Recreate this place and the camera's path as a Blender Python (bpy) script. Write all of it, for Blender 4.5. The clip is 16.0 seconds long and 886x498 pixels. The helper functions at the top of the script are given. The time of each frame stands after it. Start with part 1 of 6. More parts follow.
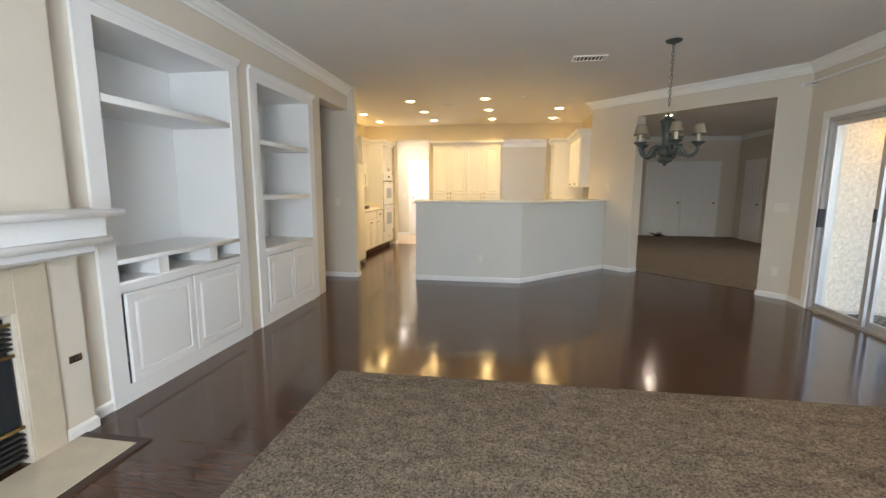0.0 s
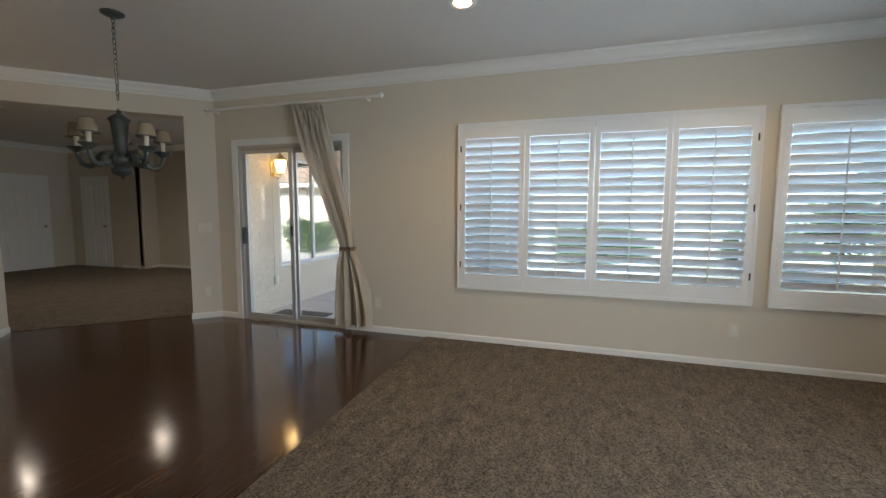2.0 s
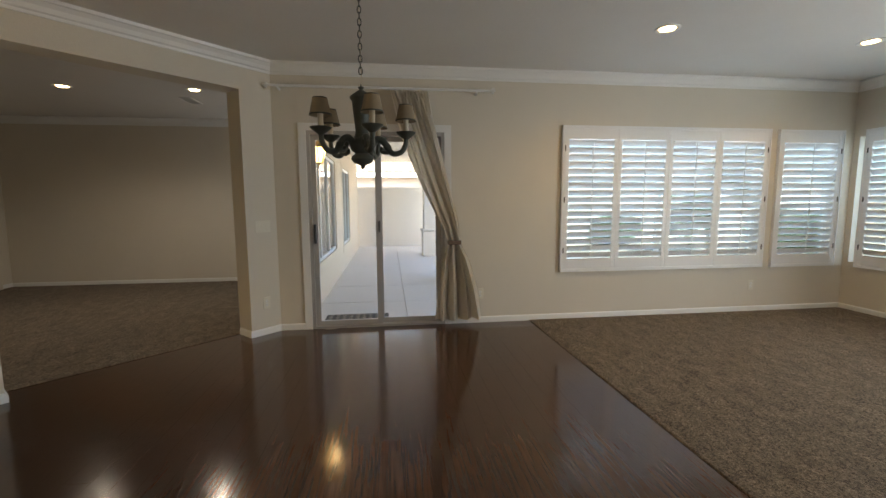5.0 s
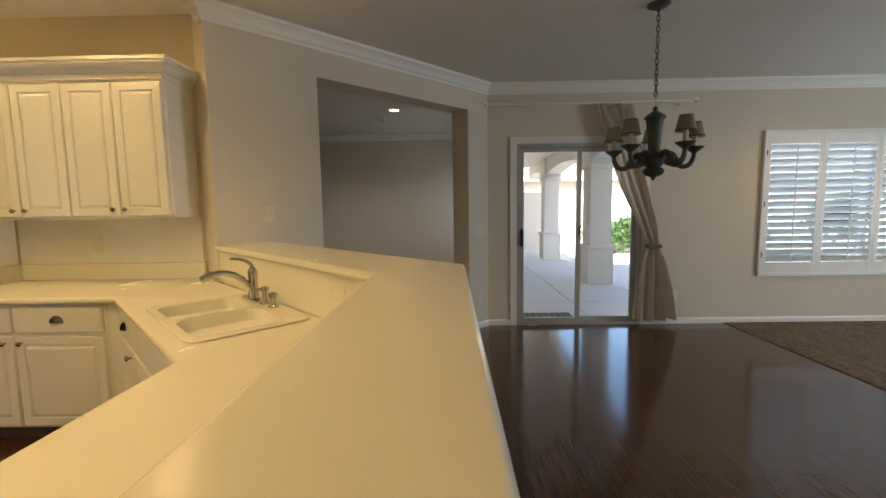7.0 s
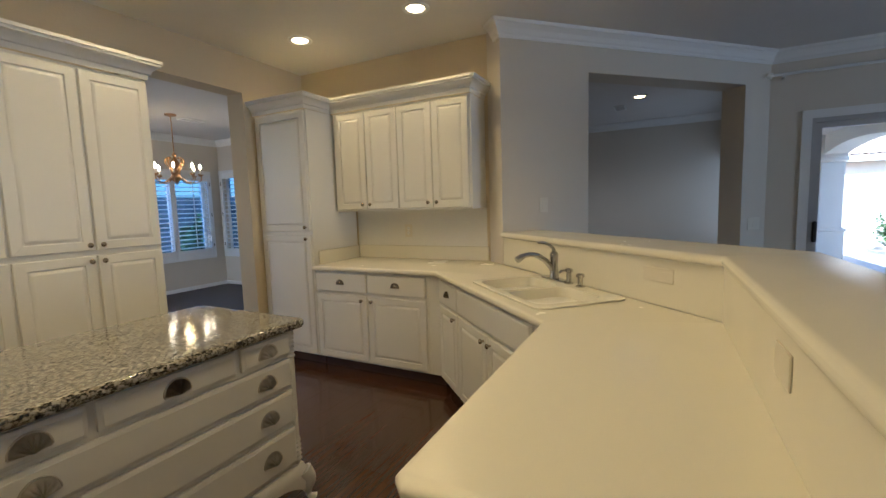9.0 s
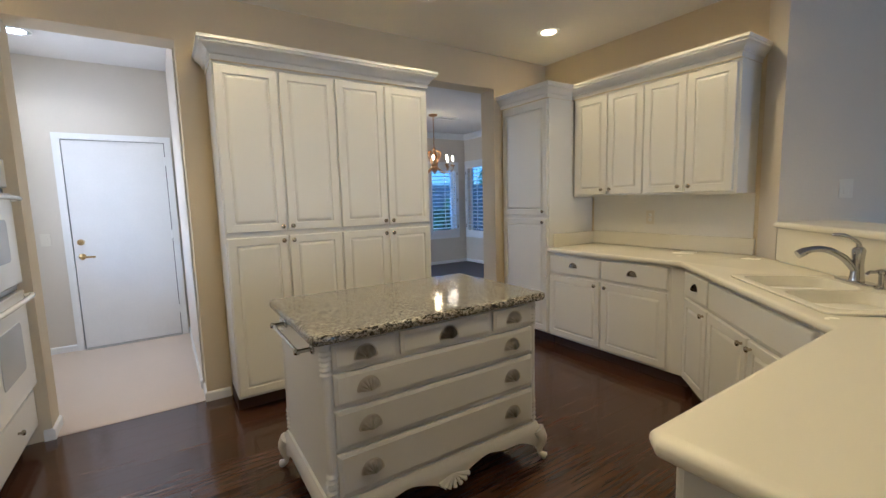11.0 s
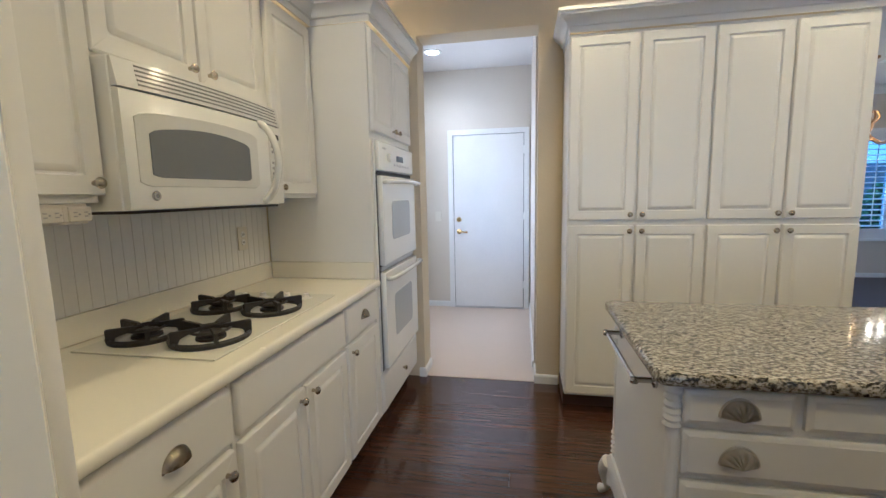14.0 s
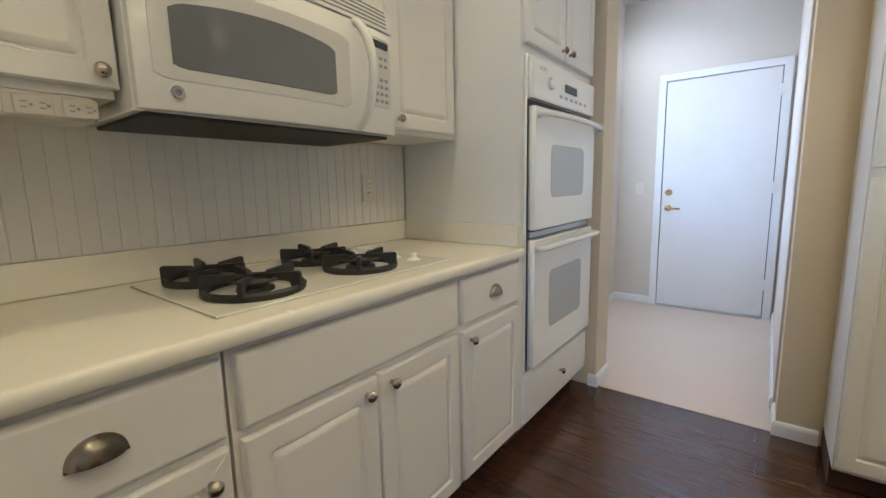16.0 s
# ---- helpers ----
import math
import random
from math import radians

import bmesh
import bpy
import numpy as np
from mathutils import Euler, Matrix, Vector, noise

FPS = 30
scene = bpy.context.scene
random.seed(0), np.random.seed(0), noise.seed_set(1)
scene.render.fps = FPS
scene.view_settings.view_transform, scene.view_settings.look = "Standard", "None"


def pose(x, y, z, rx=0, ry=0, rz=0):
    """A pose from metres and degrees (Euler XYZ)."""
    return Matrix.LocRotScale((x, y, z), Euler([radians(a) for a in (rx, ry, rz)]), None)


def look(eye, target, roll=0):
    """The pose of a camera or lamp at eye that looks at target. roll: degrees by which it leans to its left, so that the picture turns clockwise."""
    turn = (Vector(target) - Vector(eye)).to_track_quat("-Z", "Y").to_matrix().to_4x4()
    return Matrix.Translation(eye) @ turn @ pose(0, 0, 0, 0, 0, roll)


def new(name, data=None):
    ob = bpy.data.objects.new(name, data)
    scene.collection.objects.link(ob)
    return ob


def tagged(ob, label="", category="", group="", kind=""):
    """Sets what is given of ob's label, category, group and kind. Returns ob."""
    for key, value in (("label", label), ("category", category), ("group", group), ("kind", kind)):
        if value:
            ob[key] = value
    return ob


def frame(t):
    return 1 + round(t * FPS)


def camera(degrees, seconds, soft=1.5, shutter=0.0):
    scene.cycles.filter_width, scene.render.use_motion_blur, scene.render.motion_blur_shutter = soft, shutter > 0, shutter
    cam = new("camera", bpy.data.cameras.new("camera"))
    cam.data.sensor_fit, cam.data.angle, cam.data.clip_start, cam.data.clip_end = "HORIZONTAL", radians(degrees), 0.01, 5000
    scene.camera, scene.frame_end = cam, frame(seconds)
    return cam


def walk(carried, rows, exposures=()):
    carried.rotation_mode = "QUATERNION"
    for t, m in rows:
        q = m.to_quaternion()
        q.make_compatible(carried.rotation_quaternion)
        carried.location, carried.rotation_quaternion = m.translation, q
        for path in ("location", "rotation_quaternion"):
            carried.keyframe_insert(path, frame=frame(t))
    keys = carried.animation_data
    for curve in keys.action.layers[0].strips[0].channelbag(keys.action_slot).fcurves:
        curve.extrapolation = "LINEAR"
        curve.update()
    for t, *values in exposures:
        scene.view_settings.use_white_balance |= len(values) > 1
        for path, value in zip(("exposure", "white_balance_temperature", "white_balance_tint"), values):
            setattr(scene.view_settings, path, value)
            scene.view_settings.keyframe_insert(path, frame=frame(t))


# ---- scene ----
cam = camera(92.4, 16.0)
PATH = [
    (0, (0.885, 0.274, 1.347), (0.577, 2.229, 1.061), 0.2),
    (0.5, (0.58, 0.551, 1.335), (0.882, 2.511, 1.072), 0.4),
    (1, (0.329, 0.849, 1.338), (1.263, 2.602, 1.105), 0.5),
    (1.5, (0.197, 1.225, 1.333), (1.757, 2.459, 1.125), 0.3),
    (2, (0.087, 1.63, 1.349), (1.981, 2.246, 1.166), 0.2),
    (2.5, (-0.003, 2.058, 1.352), (1.988, 2.108, 1.175), -0.1),
    (3, (-0.086, 2.594, 1.34), (1.893, 2.359, 1.171), -0.1),
    (3.5, (-0.155, 3.158, 1.322), (1.816, 2.878, 1.136), -0.2),
    (4, (-0.24, 3.688, 1.32), (1.732, 3.424, 1.116), -0.3),
    (4.2, (-0.284, 3.901, 1.326), (1.688, 3.643, 1.116), -0.3),
    (6.3, (-0.514, 5.887, 1.387), (1.464, 5.673, 1.181), -0.6),
    (6.5, (-0.568, 6.023, 1.394), (1.417, 5.881, 1.193), -0.8),
    (7, (-0.678, 6.343, 1.405), (1.312, 6.38, 1.207), -0.9),
    (7.5, (-0.755, 6.602, 1.404), (1.224, 6.814, 1.204), -1.2),
    (8, (-0.848, 6.744, 1.412), (1.096, 7.168, 1.21), -1.5),
    (8.5, (-0.934, 6.813, 1.403), (0.94, 7.482, 1.201), -1.7),
    (9, (-1.0, 6.841, 1.385), (0.771, 7.749, 1.185), -1.8),
    (9.2, (-1.024, 6.85, 1.379), (0.697, 7.847, 1.174), -1.7),
    (11.3, (-1.178, 6.797, 1.366), (-0.243, 8.551, 1.141), -1.5),
    (11.5, (-1.184, 6.783, 1.37), (-0.359, 8.592, 1.147), -1.4),
    (12, (-1.177, 6.775, 1.367), (-0.629, 8.686, 1.144), -1.3),
    (12.5, (-1.136, 6.798, 1.364), (-0.819, 8.76, 1.142), -1.4),
    (13, (-1.127, 6.895, 1.341), (-1.017, 8.879, 1.115), -1.3),
    (13.1, (-1.128, 6.917, 1.344), (-1.063, 8.902, 1.109), -1.3),
    (13.5, (-1.137, 7.025, 1.336), (-1.248, 9.007, 1.093), -1.1),
    (14, (-1.106, 7.163, 1.363), (-1.476, 9.112, 1.107), -1.2),
    (14.5, (-1.059, 7.319, 1.381), (-1.731, 9.19, 1.16), -1.4),
    (15, (-1.064, 7.525, 1.348), (-1.894, 9.337, 1.185), -1.3),
    (15.5, (-1.041, 7.702, 1.258), (-1.987, 9.456, 1.09), -1.3),
    (16, (-1.096, 7.795, 1.166), (-2.308, 9.359, 0.87), -1.2),
]
walk(cam, [(t, look(eye, target, roll)) for t, eye, target, roll in PATH], [
    (0, 3.0, 6300, 10), (0.5, 2.76, 6150, 10), (1.0, 2.55, 6200, 10), (2.5, 2.12, 6400, 10), (3.5, 2.1, 6600, 10), (4.0, 2.25, 6700, 10), (6.5, 2.38, 6950, 10), (7.5, 1.94, 5600, 10),
    (8.2, 1.87, 5150, 10), (9.0, 1.86, 4900, 10), (11.5, 2.1, 4550, 12), (12.5, 2.2, 4400, 12), (14.0, 2.17, 4400, 12), (15.0, 2.17, 4370, 12), (15.5, 2.03, 4350, 12), (16, 2.17, 4350, 12)])

SKY_AZ, SKY_EL = radians(272), radians(38)

# ---- world, sun, large lights ----
world = bpy.data.worlds.new("sky")
scene.world = world
world.use_nodes = True
wn = world.node_tree
sky = wn.nodes.new("ShaderNodeTexSky")
sky.sky_type, sky.sun_disc = "NISHITA", False
sky.sun_elevation, sky.sun_rotation = SKY_EL, SKY_AZ
wn.links.new(sky.outputs[0], wn.nodes["Background"].inputs[0])
wn.nodes["Background"].inputs[1].default_value = 0.15


def lamp(name, kind, m, energy, color=(1, 1, 1), **kw):
    d = bpy.data.lights.new(name, kind)
    d.energy, d.color = energy, color
    for k, v in kw.items():
        if k == "size":
            d.size = v
        elif k == "size_y":
            d.shape, d.size_y = "RECTANGLE", v
        elif k == "angle":
            d.angle = v
        elif k == "spot":
            d.spot_size, d.spot_blend = radians(v), 0.6
        elif k == "soft":
            d.shadow_soft_size = v
    ob = new(name, d)
    ob.matrix_world = m
    return ob


sun_way = Vector((math.sin(SKY_AZ) * math.cos(SKY_EL), math.cos(SKY_AZ) * math.cos(SKY_EL), math.sin(SKY_EL)))
lamp("sun", "SUN", look(sun_way * 40, (0, 0, 0)), 5.0, (1.0, 0.95, 0.87), angle=radians(0.5))

DAY = (0.86, 0.93, 1.0)
WARM = (1.0, 0.645, 0.23)


# ---- materials ----
def mat(name, color, rough=0.5, metal=0.0, var=0.06, vscale=3.0, grain=60.0, gvar=0.03, bump=0.0, bscale=200.0, coat=0.0, rvar=0.08, per_object=0.0, emit=None, spec=None):
    m = bpy.data.materials.new(name)
    m.use_nodes = True
    nt = m.node_tree
    b = nt.nodes["Principled BSDF"]
    tc = nt.nodes.new("ShaderNodeTexCoord")
    n1, n2 = nt.nodes.new("ShaderNodeTexNoise"), nt.nodes.new("ShaderNodeTexNoise")
    n1.inputs["Scale"].default_value, n1.inputs["Detail"].default_value = vscale, 4
    n2.inputs["Scale"].default_value, n2.inputs["Detail"].default_value = grain, 3
    geo = nt.nodes.new("ShaderNodeNewGeometry")
    for n in (n1, n2):
        nt.links.new(geo.outputs["Position"], n.inputs["Vector"])
    h = nt.nodes.new("ShaderNodeHueSaturation")
    h.inputs["Color"].default_value = (*color, 1)
    m1, m2 = nt.nodes.new("ShaderNodeMath"), nt.nodes.new("ShaderNodeMath")
    m1.operation = m2.operation = "MULTIPLY_ADD"
    m1.inputs[1].default_value, m1.inputs[2].default_value = 2 * var, 1 - var - gvar
    m2.inputs[1].default_value = 2 * gvar
    nt.links.new(n1.outputs[0], m1.inputs[0])
    nt.links.new(n2.outputs[0], m2.inputs[0])
    nt.links.new(m1.outputs[0], m2.inputs[2])
    last = m2
    if per_object:
        oi = nt.nodes.new("ShaderNodeObjectInfo")
        m3 = nt.nodes.new("ShaderNodeMath")
        m3.operation = "MULTIPLY_ADD"
        m3.inputs[1].default_value = per_object
        nt.links.new(oi.outputs["Random"], m3.inputs[0])
        nt.links.new(m2.outputs[0], m3.inputs[2])
        last = m3
    nt.links.new(last.outputs[0], h.inputs["Value"])
    nt.links.new(h.outputs[0], b.inputs["Base Color"])
    mr = nt.nodes.new("ShaderNodeMath")
    mr.operation = "MULTIPLY_ADD"
    mr.inputs[1].default_value, mr.inputs[2].default_value = rvar * 2 * rough, rough * (1 - rvar)
    nt.links.new(n1.outputs[0], mr.inputs[0])
    nt.links.new(mr.outputs[0], b.inputs["Roughness"])
    b.inputs["Metallic"].default_value = metal
    b.inputs["Coat Weight"].default_value = coat
    b.inputs["Coat Roughness"].default_value = 0.06
    if spec is not None:
        b.inputs["Specular IOR Level"].default_value = spec
    if bump:
        n3, bp = nt.nodes.new("ShaderNodeTexNoise"), nt.nodes.new("ShaderNodeBump")
        n3.inputs["Scale"].default_value, n3.inputs["Detail"].default_value = bscale, 3
        bp.inputs["Strength"].default_value, bp.inputs["Distance"].default_value = bump, 0.004
        nt.links.new(geo.outputs["Position"], n3.inputs["Vector"])
        nt.links.new(n3.outputs[0], bp.inputs["Height"])
        nt.links.new(bp.outputs[0], b.inputs["Normal"])
    if emit:
        b.inputs["Emission Color"].default_value = (*emit[0], 1)
        b.inputs["Emission Strength"].default_value = emit[1]
    return m


WALL = mat("wall_paint", (0.66, 0.61, 0.52), 0.75, bump=0.25, bscale=90, var=0.03, gvar=0.015)
KPAINT = mat("kitchen_wall_paint", (0.64, 0.55, 0.38), 0.75, bump=0.25, bscale=90, var=0.03, gvar=0.015)
CEIL = mat("ceiling_paint", (0.72, 0.70, 0.67), 0.85, bump=0.3, bscale=80, var=0.03)
TRIM = mat("white_trim", (0.82, 0.82, 0.80), 0.35, var=0.02, gvar=0.01)
CAB = mat("cabinet_white", (0.76, 0.75, 0.71), 0.38, var=0.03, gvar=0.01, bump=0.04, bscale=30)
SHELF = mat("bookcase_white", (0.80, 0.81, 0.81), 0.4, var=0.03)
TOPM = mat("solid_surface", (0.80, 0.77, 0.66), 0.26, var=0.02, gvar=0.02, grain=400, rvar=0.15)
SINKM = mat("sink_composite", (0.80, 0.78, 0.68), 0.22, var=0.02)
APPL = mat("white_enamel", (0.80, 0.80, 0.76), 0.22, var=0.01, gvar=0.005, coat=0.3)
GREYGL = mat("grey_appliance_glass", (0.17, 0.18, 0.19), 0.12, var=0.05)
PALEGL = mat("pale_oven_glass", (0.42, 0.44, 0.45), 0.12, var=0.05)
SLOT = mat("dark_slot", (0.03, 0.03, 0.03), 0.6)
BLACK = mat("cast_iron", (0.022, 0.022, 0.024), 0.5, bump=0.3, bscale=500)
SHELLM = mat("worn_nickel", (0.60, 0.56, 0.49), 0.42, 0.6, var=0.15, vscale=40)
NICKEL = mat("brushed_nickel", (0.44, 0.39, 0.31), 0.26, 1.0, var=0.12, vscale=25)
CHROME = mat("chrome", (0.50, 0.50, 0.50), 0.12, 1.0)
BRASS = mat("brass", (0.62, 0.47, 0.23), 0.25, 1.0)
BRONZE = mat("verdigris_bronze", (0.075, 0.085, 0.075), 0.5, 0.35, var=0.25, vscale=18, grain=120, gvar=0.15, bump=0.3, bscale=150)
ANTIQUE = mat("antique_gold", (0.35, 0.20, 0.08), 0.4, 0.8, var=0.2, vscale=20)
LINEN = mat("linen", (0.84, 0.79, 0.70), 0.9, bump=0.35, bscale=700, var=0.05, grain=500, gvar=0.06)
SHADE = mat("lamp_shade", (0.36, 0.30, 0.21), 0.9, bump=0.3, bscale=400, var=0.08)
CANDLE = mat("candle_sleeve", (0.62, 0.56, 0.44), 0.6)
STONE = mat("hearth_stone", (0.55, 0.48, 0.37), 0.45, var=0.12, vscale=8, gvar=0.08)
VINYL = mat("vinyl_floor", (0.62, 0.52, 0.42), 0.35, var=0.05, vscale=2)
STUCCO = mat("stucco", (0.76, 0.64, 0.50), 0.9, bump=1.0, bscale=40, var=0.08, gvar=0.55, grain=38)
STUCS = mat("stucco_surround", (0.74, 0.64, 0.50), 0.9, bump=0.8, bscale=60, var=0.06)
STUCW = mat("stucco_trim", (0.76, 0.69, 0.60), 0.9, bump=0.8, bscale=60, var=0.06)
CONC = mat("concrete", (0.66, 0.62, 0.59), 0.8, var=0.10, vscale=1.2, gvar=0.06, bump=0.3, bscale=120)
TILE = mat("roof_tile", (0.42, 0.30, 0.22), 0.8, per_object=0.2, var=0.15)
LEAF = mat("leaf", (0.08, 0.14, 0.04), 0.6, var=0.35, vscale=6, gvar=0.2, per_object=0.1)
BARK = mat("bark", (0.16, 0.11, 0.07), 0.9, bump=0.8, bscale=60, var=0.2)
GROUND = mat("gravel_ground", (0.36, 0.29, 0.22), 0.95, var=0.15, vscale=1.5, gvar=0.2, grain=40, bump=0.6, bscale=60)
ALU = mat("aluminium_frame", (0.50, 0.49, 0.48), 0.42, 0.5, var=0.05)
PLATE = mat("switch_plate", (0.72, 0.68, 0.58), 0.4)
LOUV = mat("shutter_white", (0.80, 0.81, 0.82), 0.35, var=0.02)
MAT_D = mat("rubber_doormat", (0.06, 0.05, 0.045), 0.9, bump=0.5, bscale=200)
BULB = mat("bulb_glow", (1, 0.9, 0.7), 0.5, emit=((1.0, 0.72, 0.38), 13.0))
LENS = mat("downlight_glow", (1, 0.9, 0.7), 0.5, emit=((1.0, 0.66, 0.30), 5.0))
SCREEN = mat("dark_display", (0.02, 0.025, 0.03), 0.15)
INK = mat("grey_marking", (0.30, 0.30, 0.30), 0.5)
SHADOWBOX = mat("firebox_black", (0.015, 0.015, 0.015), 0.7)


def hardwood():
    m = mat("dark_hardwood", (0.055, 0.019, 0.011), 0.14, var=0.18, vscale=2.0, per_object=0.40, coat=0.10, spec=0.60, gvar=0.06)
    nt = m.node_tree
    b = nt.nodes["Principled BSDF"]
    geo = nt.nodes.new("ShaderNodeNewGeometry")
    mp = nt.nodes.new("ShaderNodeMapping")
    mp.inputs["Scale"].default_value = (2.0, 45.0, 10.0)
    n = nt.nodes.new("ShaderNodeTexNoise")
    n.inputs["Scale"].default_value, n.inputs["Detail"].default_value, n.inputs["Distortion"].default_value = 1.5, 6, 0.6
    nt.links.new(geo.outputs["Position"], mp.inputs["Vector"])
    nt.links.new(mp.outputs[0], n.inputs["Vector"])
    cr = nt.nodes.new("ShaderNodeValToRGB")
    cr.color_ramp.elements[0].position, cr.color_ramp.elements[0].color = 0.33, (0.036, 0.0165, 0.0092, 1)
    cr.color_ramp.elements[1].position, cr.color_ramp.elements[1].color = 0.72, (0.074, 0.034, 0.0185, 1)
    nt.links.new(n.outputs[0], cr.inputs[0])
    hs = nt.nodes["Hue/Saturation/Value"]
    nt.links.new(cr.outputs[0], hs.inputs["Color"])
    w = nt.nodes.new("ShaderNodeTexNoise")
    w.inputs["Scale"].default_value, w.inputs["Detail"].default_value = 7.0, 2
    bp = nt.nodes.new("ShaderNodeBump")
    bp.inputs["Strength"].default_value, bp.inputs["Distance"].default_value = 0.05, 0.01
    nt.links.new(geo.outputs["Position"], w.inputs["Vector"])
    nt.links.new(w.outputs[0], bp.inputs["Height"])
    nt.links.new(bp.outputs[0], b.inputs["Normal"])
    return m


def carpet():
    m = mat("taupe_carpet", (0.21, 0.165, 0.12), 1.0, spec=0.03, var=0.30, vscale=6.0)
    nt = m.node_tree
    b = nt.nodes["Principled BSDF"]
    geo = nt.nodes.new("ShaderNodeNewGeometry")
    n, big, v = (nt.nodes.new("ShaderNodeTexNoise") for _ in range(3))
    n.inputs["Scale"].default_value, n.inputs["Detail"].default_value, n.inputs["Roughness"].default_value = 80, 6, 0.8
    v.inputs["Scale"].default_value, v.inputs["Detail"].default_value = 150, 3
    big.inputs["Scale"].default_value, big.inputs["Detail"].default_value = 2.2, 4
    for q in (n, big, v):
        nt.links.new(geo.outputs["Position"], q.inputs["Vector"])
    cr = nt.nodes.new("ShaderNodeValToRGB")
    cr.color_ramp.elements[0].position, cr.color_ramp.elements[0].color = 0.38, (0.034, 0.027, 0.020, 1)
    cr.color_ramp.elements[1].position, cr.color_ramp.elements[1].color = 0.64, (0.35, 0.28, 0.205, 1)
    nt.links.new(n.outputs[0], cr.inputs[0])
    hs = nt.nodes["Hue/Saturation/Value"]
    nt.links.new(cr.outputs[0], hs.inputs["Color"])
    # pile brushed in short uneven strokes
    mp, pile, am = nt.nodes.new("ShaderNodeMapping"), nt.nodes.new("ShaderNodeTexNoise"), nt.nodes.new("ShaderNodeMath")
    mp.inputs["Scale"].default_value = (7.0, 17.0, 1.0)
    mp.inputs["Rotation"].default_value = (0, 0, radians(25))
    pile.inputs["Scale"].default_value, pile.inputs["Detail"].default_value, pile.inputs["Distortion"].default_value = 1.0, 4, 0.8
    am.operation = "MULTIPLY_ADD"
    am.inputs[1].default_value, am.inputs[2].default_value = 1.1, 0.45
    vm = nt.nodes.new("ShaderNodeMath")
    vm.operation = "MULTIPLY"
    src = hs.inputs["Value"].links[0].from_socket
    nt.links.new(geo.outputs["Position"], mp.inputs["Vector"])
    nt.links.new(mp.outputs[0], pile.inputs["Vector"])
    nt.links.new(pile.outputs[0], am.inputs[0])
    nt.links.new(am.outputs[0], vm.inputs[0])
    nt.links.new(src, vm.inputs[1])
    nt.links.new(vm.outputs[0], hs.inputs["Value"])
    bp = nt.nodes.new("ShaderNodeBump")
    bp.inputs["Strength"].default_value, bp.inputs["Distance"].default_value = 1.0, 0.012
    nt.links.new(v.outputs[0], bp.inputs["Height"])
    nt.links.new(bp.outputs[0], b.inputs["Normal"])
    b.inputs["Sheen Weight"].default_value = 0.08
    return m


def granite():
    m = mat("speckled_granite", (0.4, 0.38, 0.33), 0.10, coat=0.05)
    nt = m.node_tree
    geo = nt.nodes.new("ShaderNodeNewGeometry")
    v1, n = nt.nodes.new("ShaderNodeTexVoronoi"), nt.nodes.new("ShaderNodeTexNoise")
    mp = nt.nodes.new("ShaderNodeMapping")
    mp.inputs["Scale"].default_value = (0.75, 1.9, 1.0)
    v1.inputs["Scale"].default_value = 120
    n.inputs["Scale"].default_value, n.inputs["Detail"].default_value, n.inputs["Roughness"].default_value = 95, 5, 0.75
    nt.links.new(geo.outputs["Position"], mp.inputs["Vector"])
    nt.links.new(mp.outputs[0], v1.inputs["Vector"])
    nt.links.new(mp.outputs[0], n.inputs["Vector"])
    cr = nt.nodes.new("ShaderNodeValToRGB")
    e = cr.color_ramp.elements
    e[0].position, e[0].color = 0.425, (0.012, 0.012, 0.014, 1)
    e[1].position, e[1].color = 0.64, (0.44, 0.42, 0.36, 1)
    for p, c in ((0.455, (0.10, 0.10, 0.095, 1)), (0.50, (0.24, 0.20, 0.13, 1)), (0.56, (0.40, 0.39, 0.33, 1))):
        q = e.new(p)
        q.color = c
    mx = nt.nodes.new("ShaderNodeMath")
    mx.operation = "MULTIPLY_ADD"
    mx.inputs[1].default_value = 0.22
    nt.links.new(v1.outputs["Color"], mx.inputs[0])
    ad = nt.nodes.new("ShaderNodeMath")
    ad.operation = "SUBTRACT"
    ad.inputs[1].default_value = 0.11
    nt.links.new(n.outputs[0], ad.inputs[0])
    nt.links.new(ad.outputs[0], mx.inputs[2])
    nt.links.new(mx.outputs[0], cr.inputs[0])
    nt.links.new(cr.outputs[0], nt.nodes["Hue/Saturation/Value"].inputs["Color"])
    return m


def glass(tint=(0.93, 0.96, 0.97, 1), name="window_glass", sheen=0.025, power=5):
    m = bpy.data.materials.new(name)
    m.use_nodes = True
    nt = m.node_tree
    nt.nodes.remove(nt.nodes["Principled BSDF"])
    tr, gl, mx, lw, pw, ma = (nt.nodes.new("ShaderNode" + k) for k in ("BsdfTransparent", "BsdfGlossy", "MixShader", "LayerWeight", "Math", "Math"))
    gl.inputs["Roughness"].default_value = 0.02
    tr.inputs[0].default_value = tint
    lw.inputs[0].default_value = 0.5
    pw.operation, ma.operation = "POWER", "MULTIPLY_ADD"
    pw.inputs[1].default_value = power
    ma.inputs[1].default_value, ma.inputs[2].default_value = 0.6, sheen
    nt.links.new(lw.outputs["Facing"], pw.inputs[0])
    nt.links.new(pw.outputs[0], ma.inputs[0])
    nt.links.new(ma.outputs[0], mx.inputs[0])
    nt.links.new(tr.outputs[0], mx.inputs[1])
    nt.links.new(gl.outputs[0], mx.inputs[2])
    nt.links.new(mx.outputs[0], nt.nodes["Material Output"].inputs[0])
    return m


